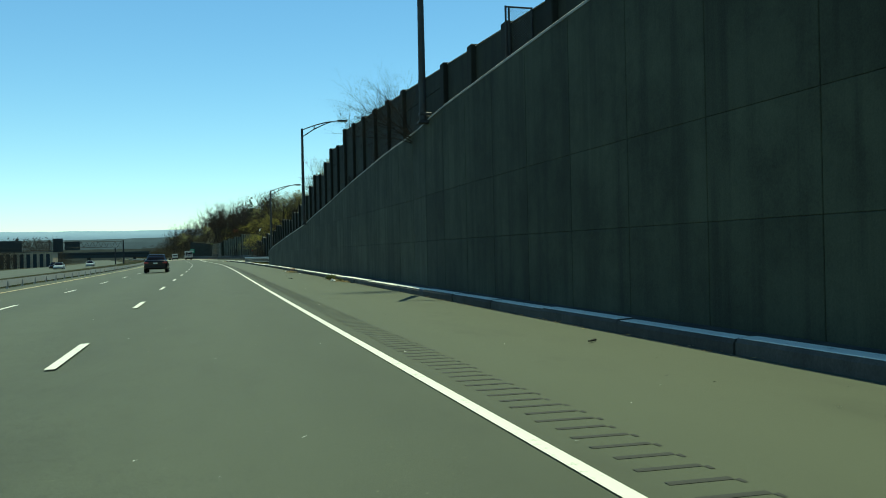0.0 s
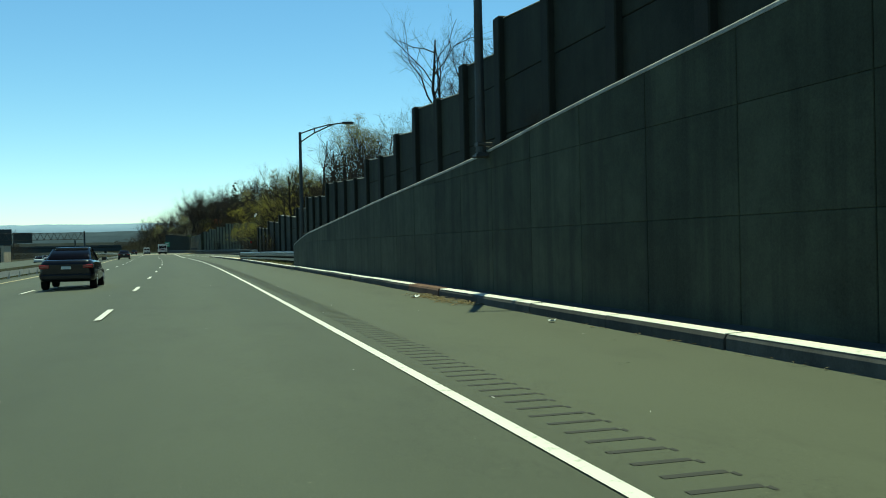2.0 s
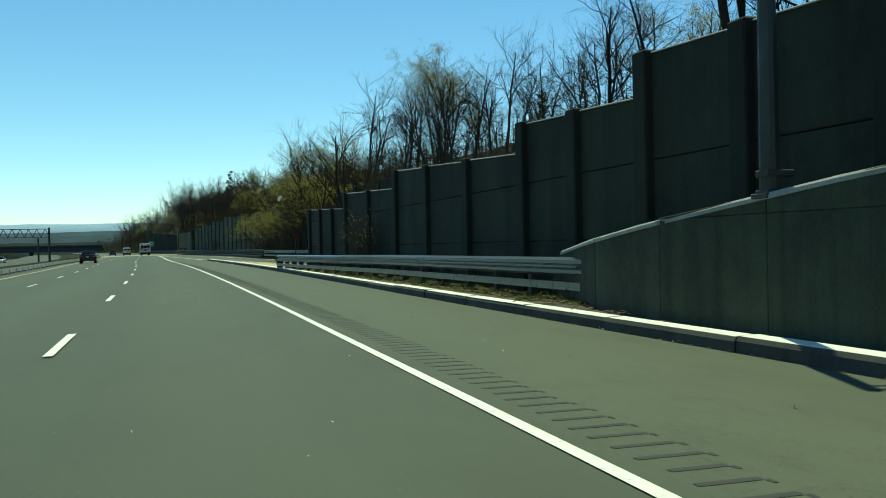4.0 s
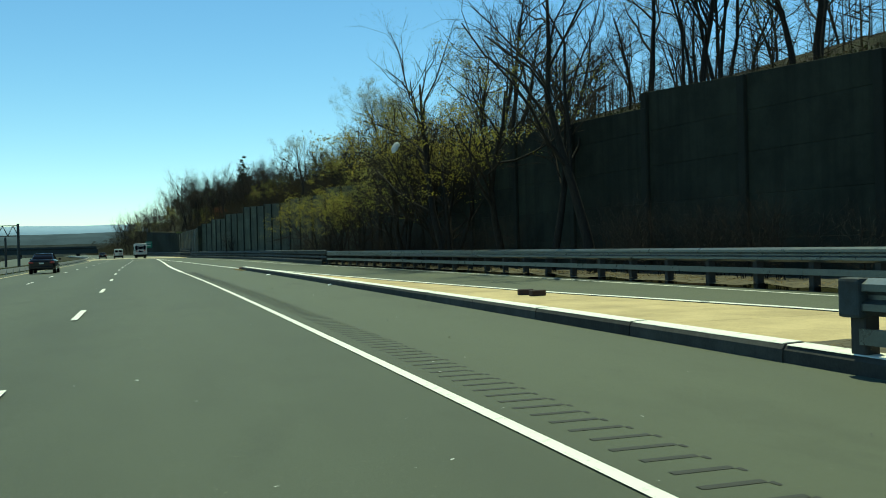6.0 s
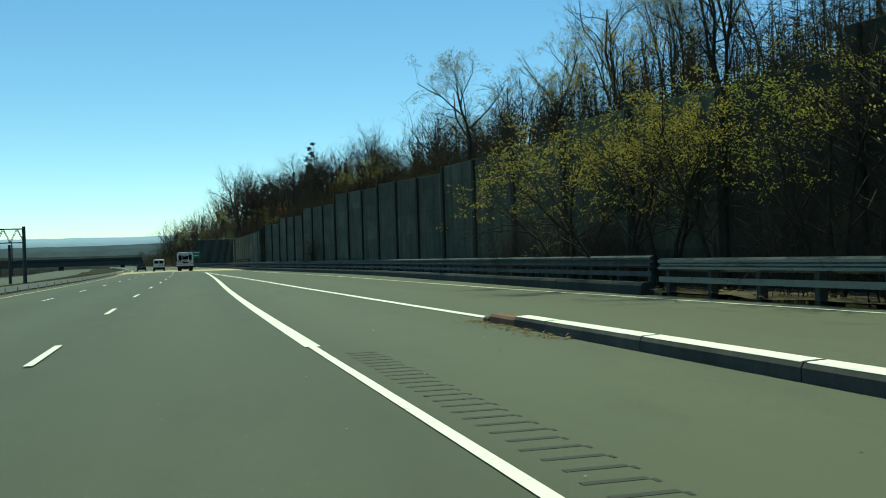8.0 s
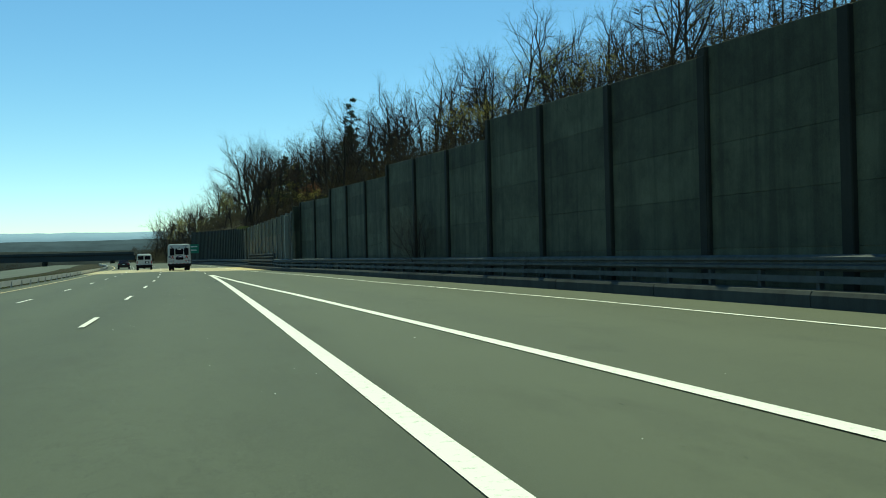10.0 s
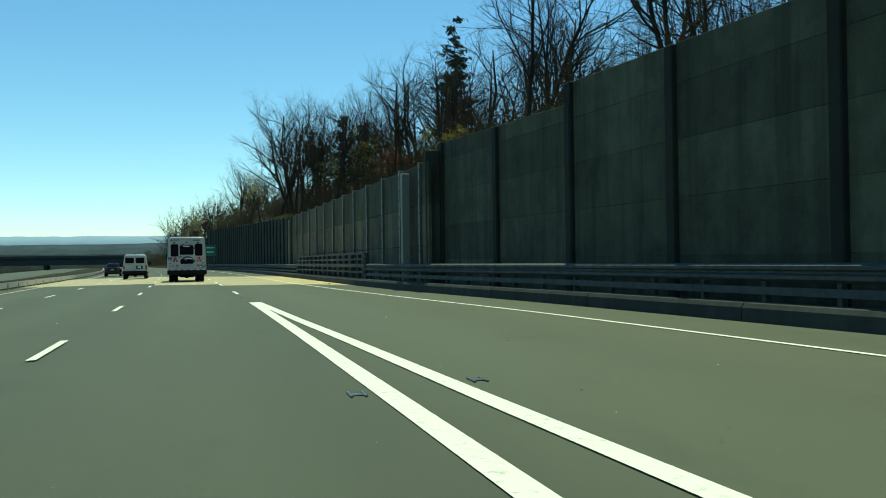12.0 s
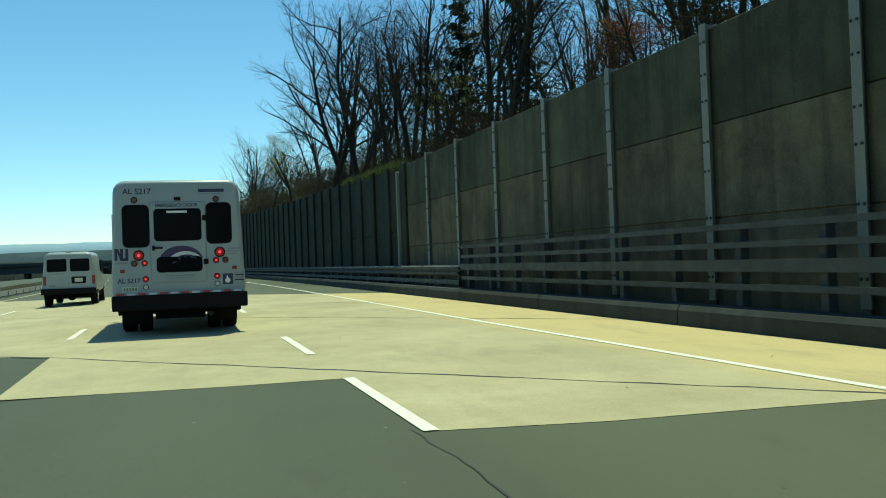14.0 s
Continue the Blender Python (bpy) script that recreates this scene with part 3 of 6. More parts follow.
while y < 187.0:
    e = min(y + 3.0, 188.0)
    tip = y > 183
    sweep("kerb_stone", y, (y + 1.35 if tip else e) - 0.02, 3.55, KERB, CONC_KERB_SHADED, island, 1.0)
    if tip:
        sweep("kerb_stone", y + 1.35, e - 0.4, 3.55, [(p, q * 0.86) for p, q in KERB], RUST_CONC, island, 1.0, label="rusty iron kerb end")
        sweep("kerb_stone", e - 0.38, e, lambda yy: 3.52 + 0.1 * (yy - 186.8), [(p, q * 0.5) for p, q in KERB], CONC_KERB_SHADED, island, 0.4, label="broken kerb end")
    sweep("painted_top", y + 0.03, (y + 1.35 if tip else e) - 0.05, lambda yy: 3.55, [(0.03, 0.178), (0.04, 0.186), (0.255, 0.194), (0.262, 0.185)], KERB_TOP_SUNLIT, island, 1.0, label="pale worn kerb top, sunlight put into its colour")
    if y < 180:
        sweep("kerb_stone", y, e - 0.02, lambda yy: island_off(yy), [(-0.18, -0.1), (-0.18, 0.15), (-0.02, 0.15), (0.0, 0.11), (0.0, -0.1)], CONC_KERB_SHADED, island, 1.0)
        sweep("painted_top", y + 0.03, e - 0.05, lambda yy: island_off(yy), [(-0.178, 0.148), (-0.17, 0.155), (-0.03, 0.155), (-0.022, 0.148)], KERB_TOP_SUNLIT, island, 1.0, label="pale worn kerb top, sunlight put into its colour")
        ribbon("island_slab", y, e - 0.015, 3.84, lambda yy: max(3.86, island_off(yy) - 0.19), 0.135, CONC_ISLAND, 1.0, island, thick=0.15)
    y += 3.0

# ---------------------------------------------------------------- walls


def retaining_off(y):
    """Face of the retaining wall, which curls away at its end."""
    return knots([(20, 4.32), (28, 4.36), (31, 4.52), (45, 4.52), (63, 4.34), (93, 4.10), (98, 4.06)])(y) + (0 if y < 97 else (y - 97) ** 2 * 0.025)


ledge = ribbon("kerb_ledge", -40, 103, 3.89, lambda y: retaining_off(y) + 0.05, 0.165, CONC_KERB_SHADED, 2.0, thick=0.2)
tagged(ledge, "narrow stained concrete ledge between kerb and wall, toned dark for shade", "ledge", kind="structure")


def build_retaining():
    w = thing("wall_retaining", "tall shaded concrete retaining wall with panel joints beside the kerb", "retaining wall", kind="structure")
    line = retaining_off
    y = -40.0
    while y < 102.5:
        e = min(y + 2.29, 103.3)
        hs = [0.0, 1.5, 2.85, 9.0]
        for a, b in zip(hs, hs[1:]):
            ta, tb = min(b, retaining_top(y)), min(b, retaining_top(e))
            if ta <= a + 0.03 and tb <= a + 0.03:
                continue
            ta, tb = (max(a + 0.02, t - 0.001 if t == b else t) for t in (ta, tb))
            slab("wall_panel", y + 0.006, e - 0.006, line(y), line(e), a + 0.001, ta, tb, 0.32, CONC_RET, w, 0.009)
        y = e
    # pale coping, the sunlit line along the wall's top
    sweep("coping", -40, 102, line, [(-0.012, -0.06), (-0.012, -0.014), (0.016, 0.014), (0.34, 0.014), (0.34, -0.06)], CONC_COPING_SUNLIT, w, 2.0, z=lambda yy: retaining_top(yy))


build_retaining()


def post_block(parent, y, o, top, width, depth, mat):
    a = heading(y)
    bm = box(-depth, 0.25, -width / 2, width / 2, -0.2, top, 0.025)
    p = part("wall_post", bm, mat, parent)
    p.matrix_basis = Matrix.Translation(at(y, o)) @ Matrix.Rotation(-a, 4, "Z")
    return p


def cap_strip(parent, a, b, off, ta, tb):
    """Thin coping slab that follows the slope of a panel's top, pale for the sun on its edge."""
    verts = []
    for y, t in ((a, ta), (b, tb)):
        for o, z in ((-0.02, 0.002), (-0.02, 0.016), (-0.002, 0.03), (0.2, 0.03), (0.2, 0.002)):
            verts.append(at(y, off(y) + o, t + z))
    faces = [(k, (k + 1) % 5, 5 + (k + 1) % 5, 5 + k) for k in range(5)] + [(0, 1, 2, 3, 4), (9, 8, 7, 6, 5)]
    return mesh_ob("cap", verts, faces, CONC_COPING_SUNLIT, parent)


def wall_run(name, label, y0, y1, spacing, off, top, rows, mat, post_mat, width=0.42, depth=0.16, sets=2, tilt=0.028, posttop=0.12, cap=True):
    """Stacked panels between posts, the tops stepping down from set to set."""
    w = thing(name, label, "noise wall", kind="structure")
    n = round((y1 - y0) / spacing)
    for k in range(n):
        a, b = y0 + (y1 - y0) * k / n, y0 + (y1 - y0) * (k + 1) / n
        s = k // sets
        mid = y0 + (y1 - y0) * (s * sets + sets / 2) / n
        ta, tb = top(mid) + tilt * (a - mid), top(mid) + tilt * (b - mid)
        prev = top(y0 + (y1 - y0) * ((s - 1) * sets + sets / 2) / n) + tilt * (a - (y0 + (y1 - y0) * ((s - 1) * sets + sets / 2) / n)) if k % sets == 0 and k else 0
        post_block(w, a, off(a), max(ta, prev) + posttop, width, depth, post_mat)
        z = 0.0
        hs = [0.0]
        while hs[-1] + rows < min(ta, tb) - 0.5:
            hs.append(hs[-1] + rows)
        for i, h in enumerate(hs):
            last = i == len(hs) - 1
            slab("wall_panel", a + 0.02, b - 0.02, off(a), off(b), h + 0.006 if i else -0.2, ta if last else hs[i + 1] - 0.006, tb if last else hs[i + 1] - 0.006, 0.16, mat, w, 0.015)
        if cap:
            cap_strip(w, a + width / 2 + 0.01, b - width / 2 - 0.01, off, ta, tb)
    post_block(w, y1, off(y1), tb + posttop, width, depth, post_mat)
    return w


def noise_off(y):
    return 5.15 if y < 100 else 5.15 + 0.25 * min(1, (y - 100) / 20)


def build_noise_wall():
    w = thing("wall_noise", "dark shaded concrete noise wall with stepped posts above the retaining wall", "noise wall", kind="structure")
    before = 0.0
    for (ya, za, zb, n), (yb, *_) in zip(NOISE_SETS, NOISE_SETS[1:]):
        for k in range(n):
            a, b = ya + (yb - ya) * k / n, ya + (yb - ya) * (k + 1) / n
            ta, tb = za + (zb - za) * k / n, za + (zb - za) * (k + 1) / n
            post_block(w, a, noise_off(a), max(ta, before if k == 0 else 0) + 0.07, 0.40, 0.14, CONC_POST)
            hs = [0.0]
            while hs[-1] + 1.25 < min(ta, tb) - 0.5:
                hs.append(hs[-1] + 1.25)
            for i, h in enumerate(hs):
                last = i == len(hs) - 1
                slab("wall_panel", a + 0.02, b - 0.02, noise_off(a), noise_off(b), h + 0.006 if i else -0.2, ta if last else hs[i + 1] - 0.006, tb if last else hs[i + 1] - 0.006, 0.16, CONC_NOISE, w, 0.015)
            cap_strip(w, a + 0.21, b - 0.21, noise_off, ta, tb)
        before = zb
    post_block(w, 135.2, noise_off(135.2), before + 0.07, 0.40, 0.14, CONC_POST)


build_noise_wall()


def build_far_wall():
    w = thing("wall_far", "stained shaded concrete panel wall behind the slip road", "noise wall", kind="structure")
    for (ya, za, zb), (yb, *_) in zip(FAR_SETS, FAR_SETS[1:]):
        n = round((yb - ya) / 5.15)
        for k in range(n):
            a, b = ya + (yb - ya) * k / n, ya + (yb - ya) * (k + 1) / n
            ta, tb = za + (zb - za) * k / n, za + (zb - za) * (k + 1) / n
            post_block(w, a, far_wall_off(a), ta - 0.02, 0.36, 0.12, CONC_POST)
            hs = [-0.2, 1.2, 2.5, 3.8, 5.05]
            for i, h in enumerate(hs):
                last = i == len(hs) - 1
                # panels behind the trees take darker concrete: tree shade put into the colour
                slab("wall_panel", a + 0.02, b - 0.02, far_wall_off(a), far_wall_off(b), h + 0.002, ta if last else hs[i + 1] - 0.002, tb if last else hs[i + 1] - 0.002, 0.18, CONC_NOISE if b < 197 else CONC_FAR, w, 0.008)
        post_block(w, yb - 0.02, far_wall_off(yb), zb, 0.40, 0.10, CONC_POST)


build_far_wall()
wall_run("wall_beyond", "dark ribbed concrete wall beyond the bridge", 335.5, 440, 2.9, lambda y: 7.15, far_top, 2.4, CONC_NOISE, CONC_NOISE, 0.6, 0.11, 1, 0.0, 0.0, cap=False)


def build_bridge_wall():
    w = thing("wall_bridge", "tan concrete panel wall on steel posts over the bridge", "noise wall", kind="structure")
    ys = [291.2, 292.35, 295.8, 299.4, 303.2, 306.85, 310.25, 313.9, 317.55, 321.05, 324.7, 328.4, 332.0, 335.4]
    bolt = None
    for k, y in enumerate(ys):
        if k:
            a = heading(y)
            bm = bmesh.new()
            add_box(bm, -0.10, -0.085, -0.10, 0.10, 0.35, 5.07)
            add_box(bm, -0.085, 0.12, -0.01, 0.01, 0.35, 5.07)
            add_box(bm, 0.12, 0.135, -0.10, 0.10, 0.35, 5.07)
            p = part("steel_post", bm, STEEL_POST, w)
            p.matrix_basis = Matrix.Translation(at(y, 7.15)) @ Matrix.Rotation(-a, 4, "Z")
            for z in (0.75, 1.55, 1.75, 2.55, 3.05, 3.75, 4.2, 4.75):
                for dy in (-0.06, 0.06):
                    bmb = cyl((-0.10, dy, z), (-0.125, dy, z), 0.022, sides=6)
                    if bolt is None:
                        bolt = part("bolt", bmb, GALV_OLD_DARK, p)
                    else:
                        bmb.free()
                        o = new("bolt", bolt.data)
                        o.parent = p
                        o.location = (0, dy + 0.06, z - 0.75)
        if k < len(ys) - 1:
            b = ys[k + 1]
            hs = [0.1, 1.75, 3.35, 5.0]
            for h0, h1 in zip(hs, hs[1:]):
                slab("wall_panel", y + 0.03, b - 0.03, 7.15, 7.15, h0 + 0.008, h1 - 0.008, h1 - 0.008, 0.12, CONC_FAR if h1 == 5.0 else CONC_BRIDGE, w, 0.012)
    ret = part("return_panel", box(-0.05, 1.2, -0.08, 0.08, -0.2, 5.45, 0.02), CONC_FAR, w)
    ret.matrix_basis = Matrix.Translation(at(291.5, 7.15)) @ Matrix.Rotation(-heading(291.5), 4, "Z")
    for y, half, deep in ((293.9, 0.16, 0.32), (335.9, 0.07, 0.14)):
        bm = box(-deep, 0.0, -half, half, 0.3, 4.75, 0.02)
        p = part("box_column", bm, STEEL_POST, w)
        p.matrix_basis = Matrix.Translation(at(y, 7.02)) @ Matrix.Rotation(-heading(y), 4, "Z")


build_bridge_wall()

# ---------------------------------------------------------------- guardrails
W_BEAM = [(0.0, -0.155), (-0.075, -0.115), (-0.075, -0.055), (-0.005, -0.02), (-0.005, 0.02), (-0.075, 0.055), (-0.075, 0.115), (0.0, 0.155), (0.022, 0.165), (0.012, 0.145), (-0.055, 0.108), (-0.055, 0.062), (0.015, 0.03), (0.015, -0.03), (-0.055, -0.062), (-0.055, -0.108), (0.012, -0.145), (0.022, -0.165)]
RUB = [(0.0, -0.07), (-0.05, -0.07), (-0.05, 0.07), (0.0, 0.07), (0.0, 0.055), (-0.035, 0.055), (-0.035, -0.055), (0.0, -0.055)]


def guardrail(name, label, y0, y1, off, beams, post_top, base=0.0, spacing=1.905, mat=GALV, post_mat=POST_WOOD, pw=0.16, pd=0.2, seg=3.81):
    g = thing(name, label, "guardrail", kind="structure")
    y = y0
    while y < y1 - 0.5:
        e = min(y + seg, y1)
        for prof, z, oo in beams:
            sweep("rail_beam", y, e - 0.01, (lambda yy, d=oo: (off(yy) if callable(off) else off) + d), prof, mat, g, seg / 2, z=z)
        y = e
    n = max(1, round((y1 - y0 - 0.6) / spacing))
    first = None
    for k in range(n + 1):
        y = y0 + 0.3 + (y1 - y0 - 0.6) * k / n
        o = off(y) if callable(off) else off
        m = Matrix.Translation(at(y, o + 0.01, base)) @ Matrix.Rotation(-heading(y), 4, "Z")
        if first is None:
            first = part("post", box(0.02, 0.02 + pd, -pw / 2, pw / 2, -0.1, post_top - base, 0.012), post_mat, g)
            first.matrix_basis = m
        else:
            share(first, m, g)
    return g


guardrail("guardrail", "galvanised W-beam guardrail with rub rail on the kerbside verge", 99, 135.2, knots([(99, 4.5), (115, 4.3), (125, 3.95), (135.2, 3.62)]), [(W_BEAM, knots([(99, 0.80), (114, 0.77), (124, 0.72), (135, 0.685)]), 0.0), (RUB, knots([(99, 0.46), (114, 0.43), (135, 0.34)]), 0.0)], 0.84, 0.1)
guardrail("ramp_guardrail", "galvanised guardrail with rub rail along the slip road", 100, 193, rail_off, [(W_BEAM, 0.80, 0.0), (RUB, 0.42, 0.0)], 0.9, 0.0)
# from here the rails stand in shade and use the darkened steel
guardrail("shaded_guardrail", "shaded weathered guardrail in front of the panel wall", 193.4, 300, rail_off, [(W_BEAM, 0.88, 0.0), (RUB, 0.55, 0.0)], 1.0, 0.0, mat=GALV_OLD_DARK, post_mat=GALV_OLD_DARK, pw=0.12, pd=0.12)
BAR = [(0.0, -0.045), (-0.08, -0.045), (-0.08, 0.045), (0.0, 0.045)]
BAR_TALL = [(0.0, -0.09), (-0.1, -0.09), (-0.1, 0.09), (0.0, 0.09)]
guardrail("bridge_rail", "weathered steel bridge railing of stacked beams on a parapet, darkened for shade", 300.4, 326, 6.45, [(BAR, 1.55, 0), (BAR, 1.27, 0), (BAR_TALL, 0.96, 0), (BAR, 0.64, 0)], 1.58, 0.3, 2.0, GALV_OLD_DARK, GALV_OLD_DARK, 0.16, 0.16, 8.0)
guardrail("further_guardrail", "weathered guardrail beyond the bridge, darkened for shade", 326.4, 470, 6.45, [(W_BEAM, 0.85, 0.0), (RUB, 0.5, 0.0)], 0.95, 0.0, mat=GALV_OLD_DARK, post_mat=GALV_OLD_DARK, pw=0.12, pd=0.12)
MB = [(0.0, -0.26), (-0.08, -0.26), (-0.13, -0.16), (-0.09, -0.09), (-0.13, -0.02), (-0.10, 0.06), (0.0, 0.075)]
guardrail("median_rail", "low pale steel beam median barrier", -80, 620, -11.9, [(MB, 0.14, 0.0)], 0.12, -0.5, 3.8, RAIL_PALE, RAIL_PALE, 0.08, -0.09, 12.0)
parapet = thing("parapet", "low stained concrete parapet kerb below the railings", "parapet", kind="structure")
y = 193.4
while y < 466:
    e = min(y + 6.0, 470)
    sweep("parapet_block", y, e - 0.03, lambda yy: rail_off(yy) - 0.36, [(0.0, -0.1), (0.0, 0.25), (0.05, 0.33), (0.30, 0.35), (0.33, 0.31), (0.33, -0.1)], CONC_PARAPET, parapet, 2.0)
    y = e

# ---------------------------------------------------------------- trees
BARK = m_bark("grey_bark", (0.015, 0.013, 0.011), (0.048, 0.040, 0.031))
TWIG = m_bark("twig_bark", (0.017, 0.014, 0.011), (0.046, 0.036, 0.027))
LEAF_YELLOW = m_leaf("young_yellow_leaf", (0.33, 0.285, 0.045), (0.41, 0.33, 0.055), (0.13, 0.12, 0.03))
LEAF_GREEN = m_leaf("young_green_leaf", (0.23, 0.225, 0.04), (0.32, 0.29, 0.05), (0.09, 0.095, 0.02))
LEAF_PALE = m_leaf("bud_leaf", (0.28, 0.26, 0.09), (0.34, 0.31, 0.11), (0.20, 0.19, 0.07))
LEAF_RED = m_leaf("red_bud_leaf", (0.16, 0.04, 0.02), (0.22, 0.07, 0.03), (0.10, 0.03, 0.02))
NEEDLE = m_leaf("pine_needle", (0.012, 0.026, 0.014), (0.022, 0.040, 0.018), (0.008, 0.018, 0.010))


class Tubes:
    def __init__(self):
        self.v, self.f = [], []

    def tube(self, pts, radii, sides):
        base = len(self.v)
        up = (pts[-1] - pts[0]).normalized()
        side = up.orthogonal().normalized()
        other = up.cross(side)
        for p, r in zip(pts, radii):
            for k in range(sides):
                a = 2 * math.pi * k / sides
                q = p + (side * math.cos(a) + other * math.sin(a)) * r
                self.v.append((q.x, q.y, q.z))
        for i in range(len(pts) - 1):
            for k in range(sides):
                a, b = base + i * sides + k, base + i * sides + (k + 1) % sides
                self.f.append((a, b, b + sides, a + sides))
        self.f.append(tuple(base + (len(pts) - 1) * sides + k for k in range(sides)))


def branch_line(rnd, p, d, length, steps, wander, lift):
    pts = [p.copy()]
    for _ in range(steps):
        d = (d + Vector((rnd.gauss(0, wander), rnd.gauss(0, wander), rnd.gauss(0, wander) + lift))).normalized()
        pts.append(pts[-1] + d * (length / steps))
    return pts, d


def grow(rnd, wood, twigs, tips, p, d, length, radius, level, last, spread):
    steps = (6, 4, 3, 2, 2)[min(level, 4)]
    sides = (8, 6, 4, 3, 3)[min(level, 4)]
    pts, _ = branch_line(rnd, p, d, length, steps, (0.11, 0.24, 0.30, 0.32, 0.32)[min(level, 4)], (0.02, 0.07, 0.08, 0.06, 0.03)[min(level, 4)])
    end = 0.25 if level == 0 else 0.35
    radii = [radius * (1 - (1 - end) * k / steps) for k in range(steps + 1)]
    (wood if level < 2 else twigs).tube(pts, radii, sides)
    if level >= last:
        tips.append((pts[-1], pts[0]))
        return
    kids = (8, 5, 4, 3)[level] + rnd.randint(0, 1)
    for k in range(kids):
        f = (0.32 if level == 0 else 0.22) + (0.97 - (0.32 if level == 0 else 0.22)) * (k + rnd.random() * 0.8) / kids
        i = min(steps - 1, int(f * steps))
        q = pts[i].lerp(pts[i + 1], f * steps - i)
        axis = (pts[i + 1] - pts[i]).normalized()
        az = rnd.uniform(0, 2 * math.pi)
        side = axis.orthogonal().normalized()
        out = side * math.cos(az) + axis.cross(side) * math.sin(az)
        ang = radians(rnd.uniform(24, 55) * spread)
        nd = (axis * math.cos(ang) + out * math.sin(ang)).normalized()
        grow(rnd, wood, twigs, tips, q, nd, length * rnd.uniform(0.42, 0.66) * (1.15 - 0.45 * f), radii[i] * rnd.uniform(0.42, 0.6), level + 1, last, spread)


def leaf_cloud(rnd, tips, per, size, jitter, bare=0.0):
    """Leaves gathered in loose tufts round the twig ends; a share of the twigs stays bare."""
    v, f = [], []
    tall = max(t[0].z for t in tips)
    for tip, root in tips:
        if rnd.random() < bare or rnd.random() > (root.z / tall - 0.3) / 0.35:
            continue
        heart = root.lerp(tip, rnd.uniform(0.5, 1.05))
        for _ in range(per):
            c = heart.lerp(root, rnd.uniform(0, 0.35)) + Vector((rnd.gauss(0, jitter), rnd.gauss(0, jitter), rnd.gauss(0, jitter * 0.7)))
            n = Vector((rnd.gauss(0, 1), rnd.gauss(0, 1), rnd.gauss(0.4, 1))).normalized()
            a = n.orthogonal().normalized() * size * rnd.uniform(0.6, 1.3)
            b = n.cross(a.normalized()) * size * rnd.uniform(0.35, 0.7)
            k = len(v)
            v += [tuple(c - a), tuple(c + b + n * size * 0.15), tuple(c + a), tuple(c - b + n * size * 0.15)]
            f += [(k, k + 1, k + 2), (k, k + 2, k + 3)]
    return v, f


def tree(name, label, seed, height, stems=1, last=4, spread=1.0, leaf=None, per=0, size=0.1, jitter=0.25, radius=None, lean=0.06, bare=0.0):
    rnd = random.Random(seed)
    wood, twigs, tips = Tubes(), Tubes(), []
    for s in range(stems):
        d = Vector((rnd.gauss(0, lean), rnd.gauss(0, lean), 1)).normalized()
        if stems > 1:
            a = 2 * math.pi * s / stems + rnd.uniform(-0.4, 0.4)
            d = Vector((math.cos(a) * 0.19, math.sin(a) * 0.19, 1)).normalized()
        h = height * rnd.uniform(0.68, 0.8)
        grow(rnd, wood, twigs, tips, Vector((0.15 * math.cos(s * 2.1), 0.15 * math.sin(s * 2.1), -0.4)) if stems > 1 else Vector((0, 0, -0.4)), d, h, (radius or height * 0.016) / (stems ** 0.4), 0, last, spread)
    t = thing(name, label, "tree")
    mesh_ob("trunk", wood.v, wood.f, BARK, t, smooth=True, closed=False)
    crown = mesh_ob("crown", twigs.v, twigs.f, TWIG, t, smooth=True, closed=False)
    if leaf:
        v, f = leaf_cloud(rnd, tips, per, size, jitter, bare)
        mesh_ob("leaves", v, f, leaf, crown, closed=False)
    return t


def pine(name, label, seed, height):
    rnd = random.Random(seed)
    wood, twigs = Tubes(), Tubes()
    pts, _ = branch_line(rnd, Vector((0, 0, -0.4)), Vector((0, 0, 1)), height + 0.3, 6, 0.015, 0.02)
    wood.tube(pts, [height * 0.014 * (1 - 0.93 * k / 6) for k in range(7)], 8)
    v, f = [], []
    z = height * 0.22
    while z < height * 0.98:
        reach = ((height - z) * 0.34 + 0.35) * rnd.uniform(0.65, 1.15)
        for _ in range(rnd.randint(3, 5)):
            a = rnd.uniform(0, 2 * math.pi)
            ln = reach * rnd.uniform(0.45, 1.2)
            d = Vector((math.cos(a), math.sin(a), rnd.uniform(-0.15, 0.3))).normalized()
            p0 = Vector((0, 0, z + rnd.uniform(-0.2, 0.2)))
            bp, _ = branch_line(rnd, p0, d, ln, 3, 0.1, 0.05)
            twigs.tube(bp, [0.05, 0.035, 0.02, 0.008], 3)
            for _ in range(int(14 + ln * 15)):
                t = rnd.uniform(0.2, 1.0) * 3
                i = min(2, int(t))
                c = bp[i].lerp(bp[i + 1], t - i) + Vector((rnd.gauss(0, 0.16), rnd.gauss(0, 0.16), rnd.gauss(0, 0.07)))
                n = Vector((rnd.gauss(0, 1), rnd.gauss(0, 1), rnd.gauss(0.5, 1))).normalized()
                s = rnd.uniform(0.10, 0.22)
                u = n.orthogonal().normalized() * s
                w = n.cross(u.normalized()) * s * 0.35
                k = len(v)
                v += [tuple(c - u), tuple(c + w), tuple(c + u), tuple(c - w)]
                f += [(k, k + 1, k + 2), (k, k + 2, k + 3)]
        z += height * rnd.uniform(0.03, 0.065)
    t = thing(name, label, "tree")
    mesh_ob("trunk", wood.v, wood.f, BARK, t, smooth=True, closed=False)
    crown = mesh_ob("crown", twigs.v, twigs.f, TWIG, t, smooth=True, closed=False)
    mesh_ob("needles", v, f, NEEDLE, crown, closed=False)
    return t


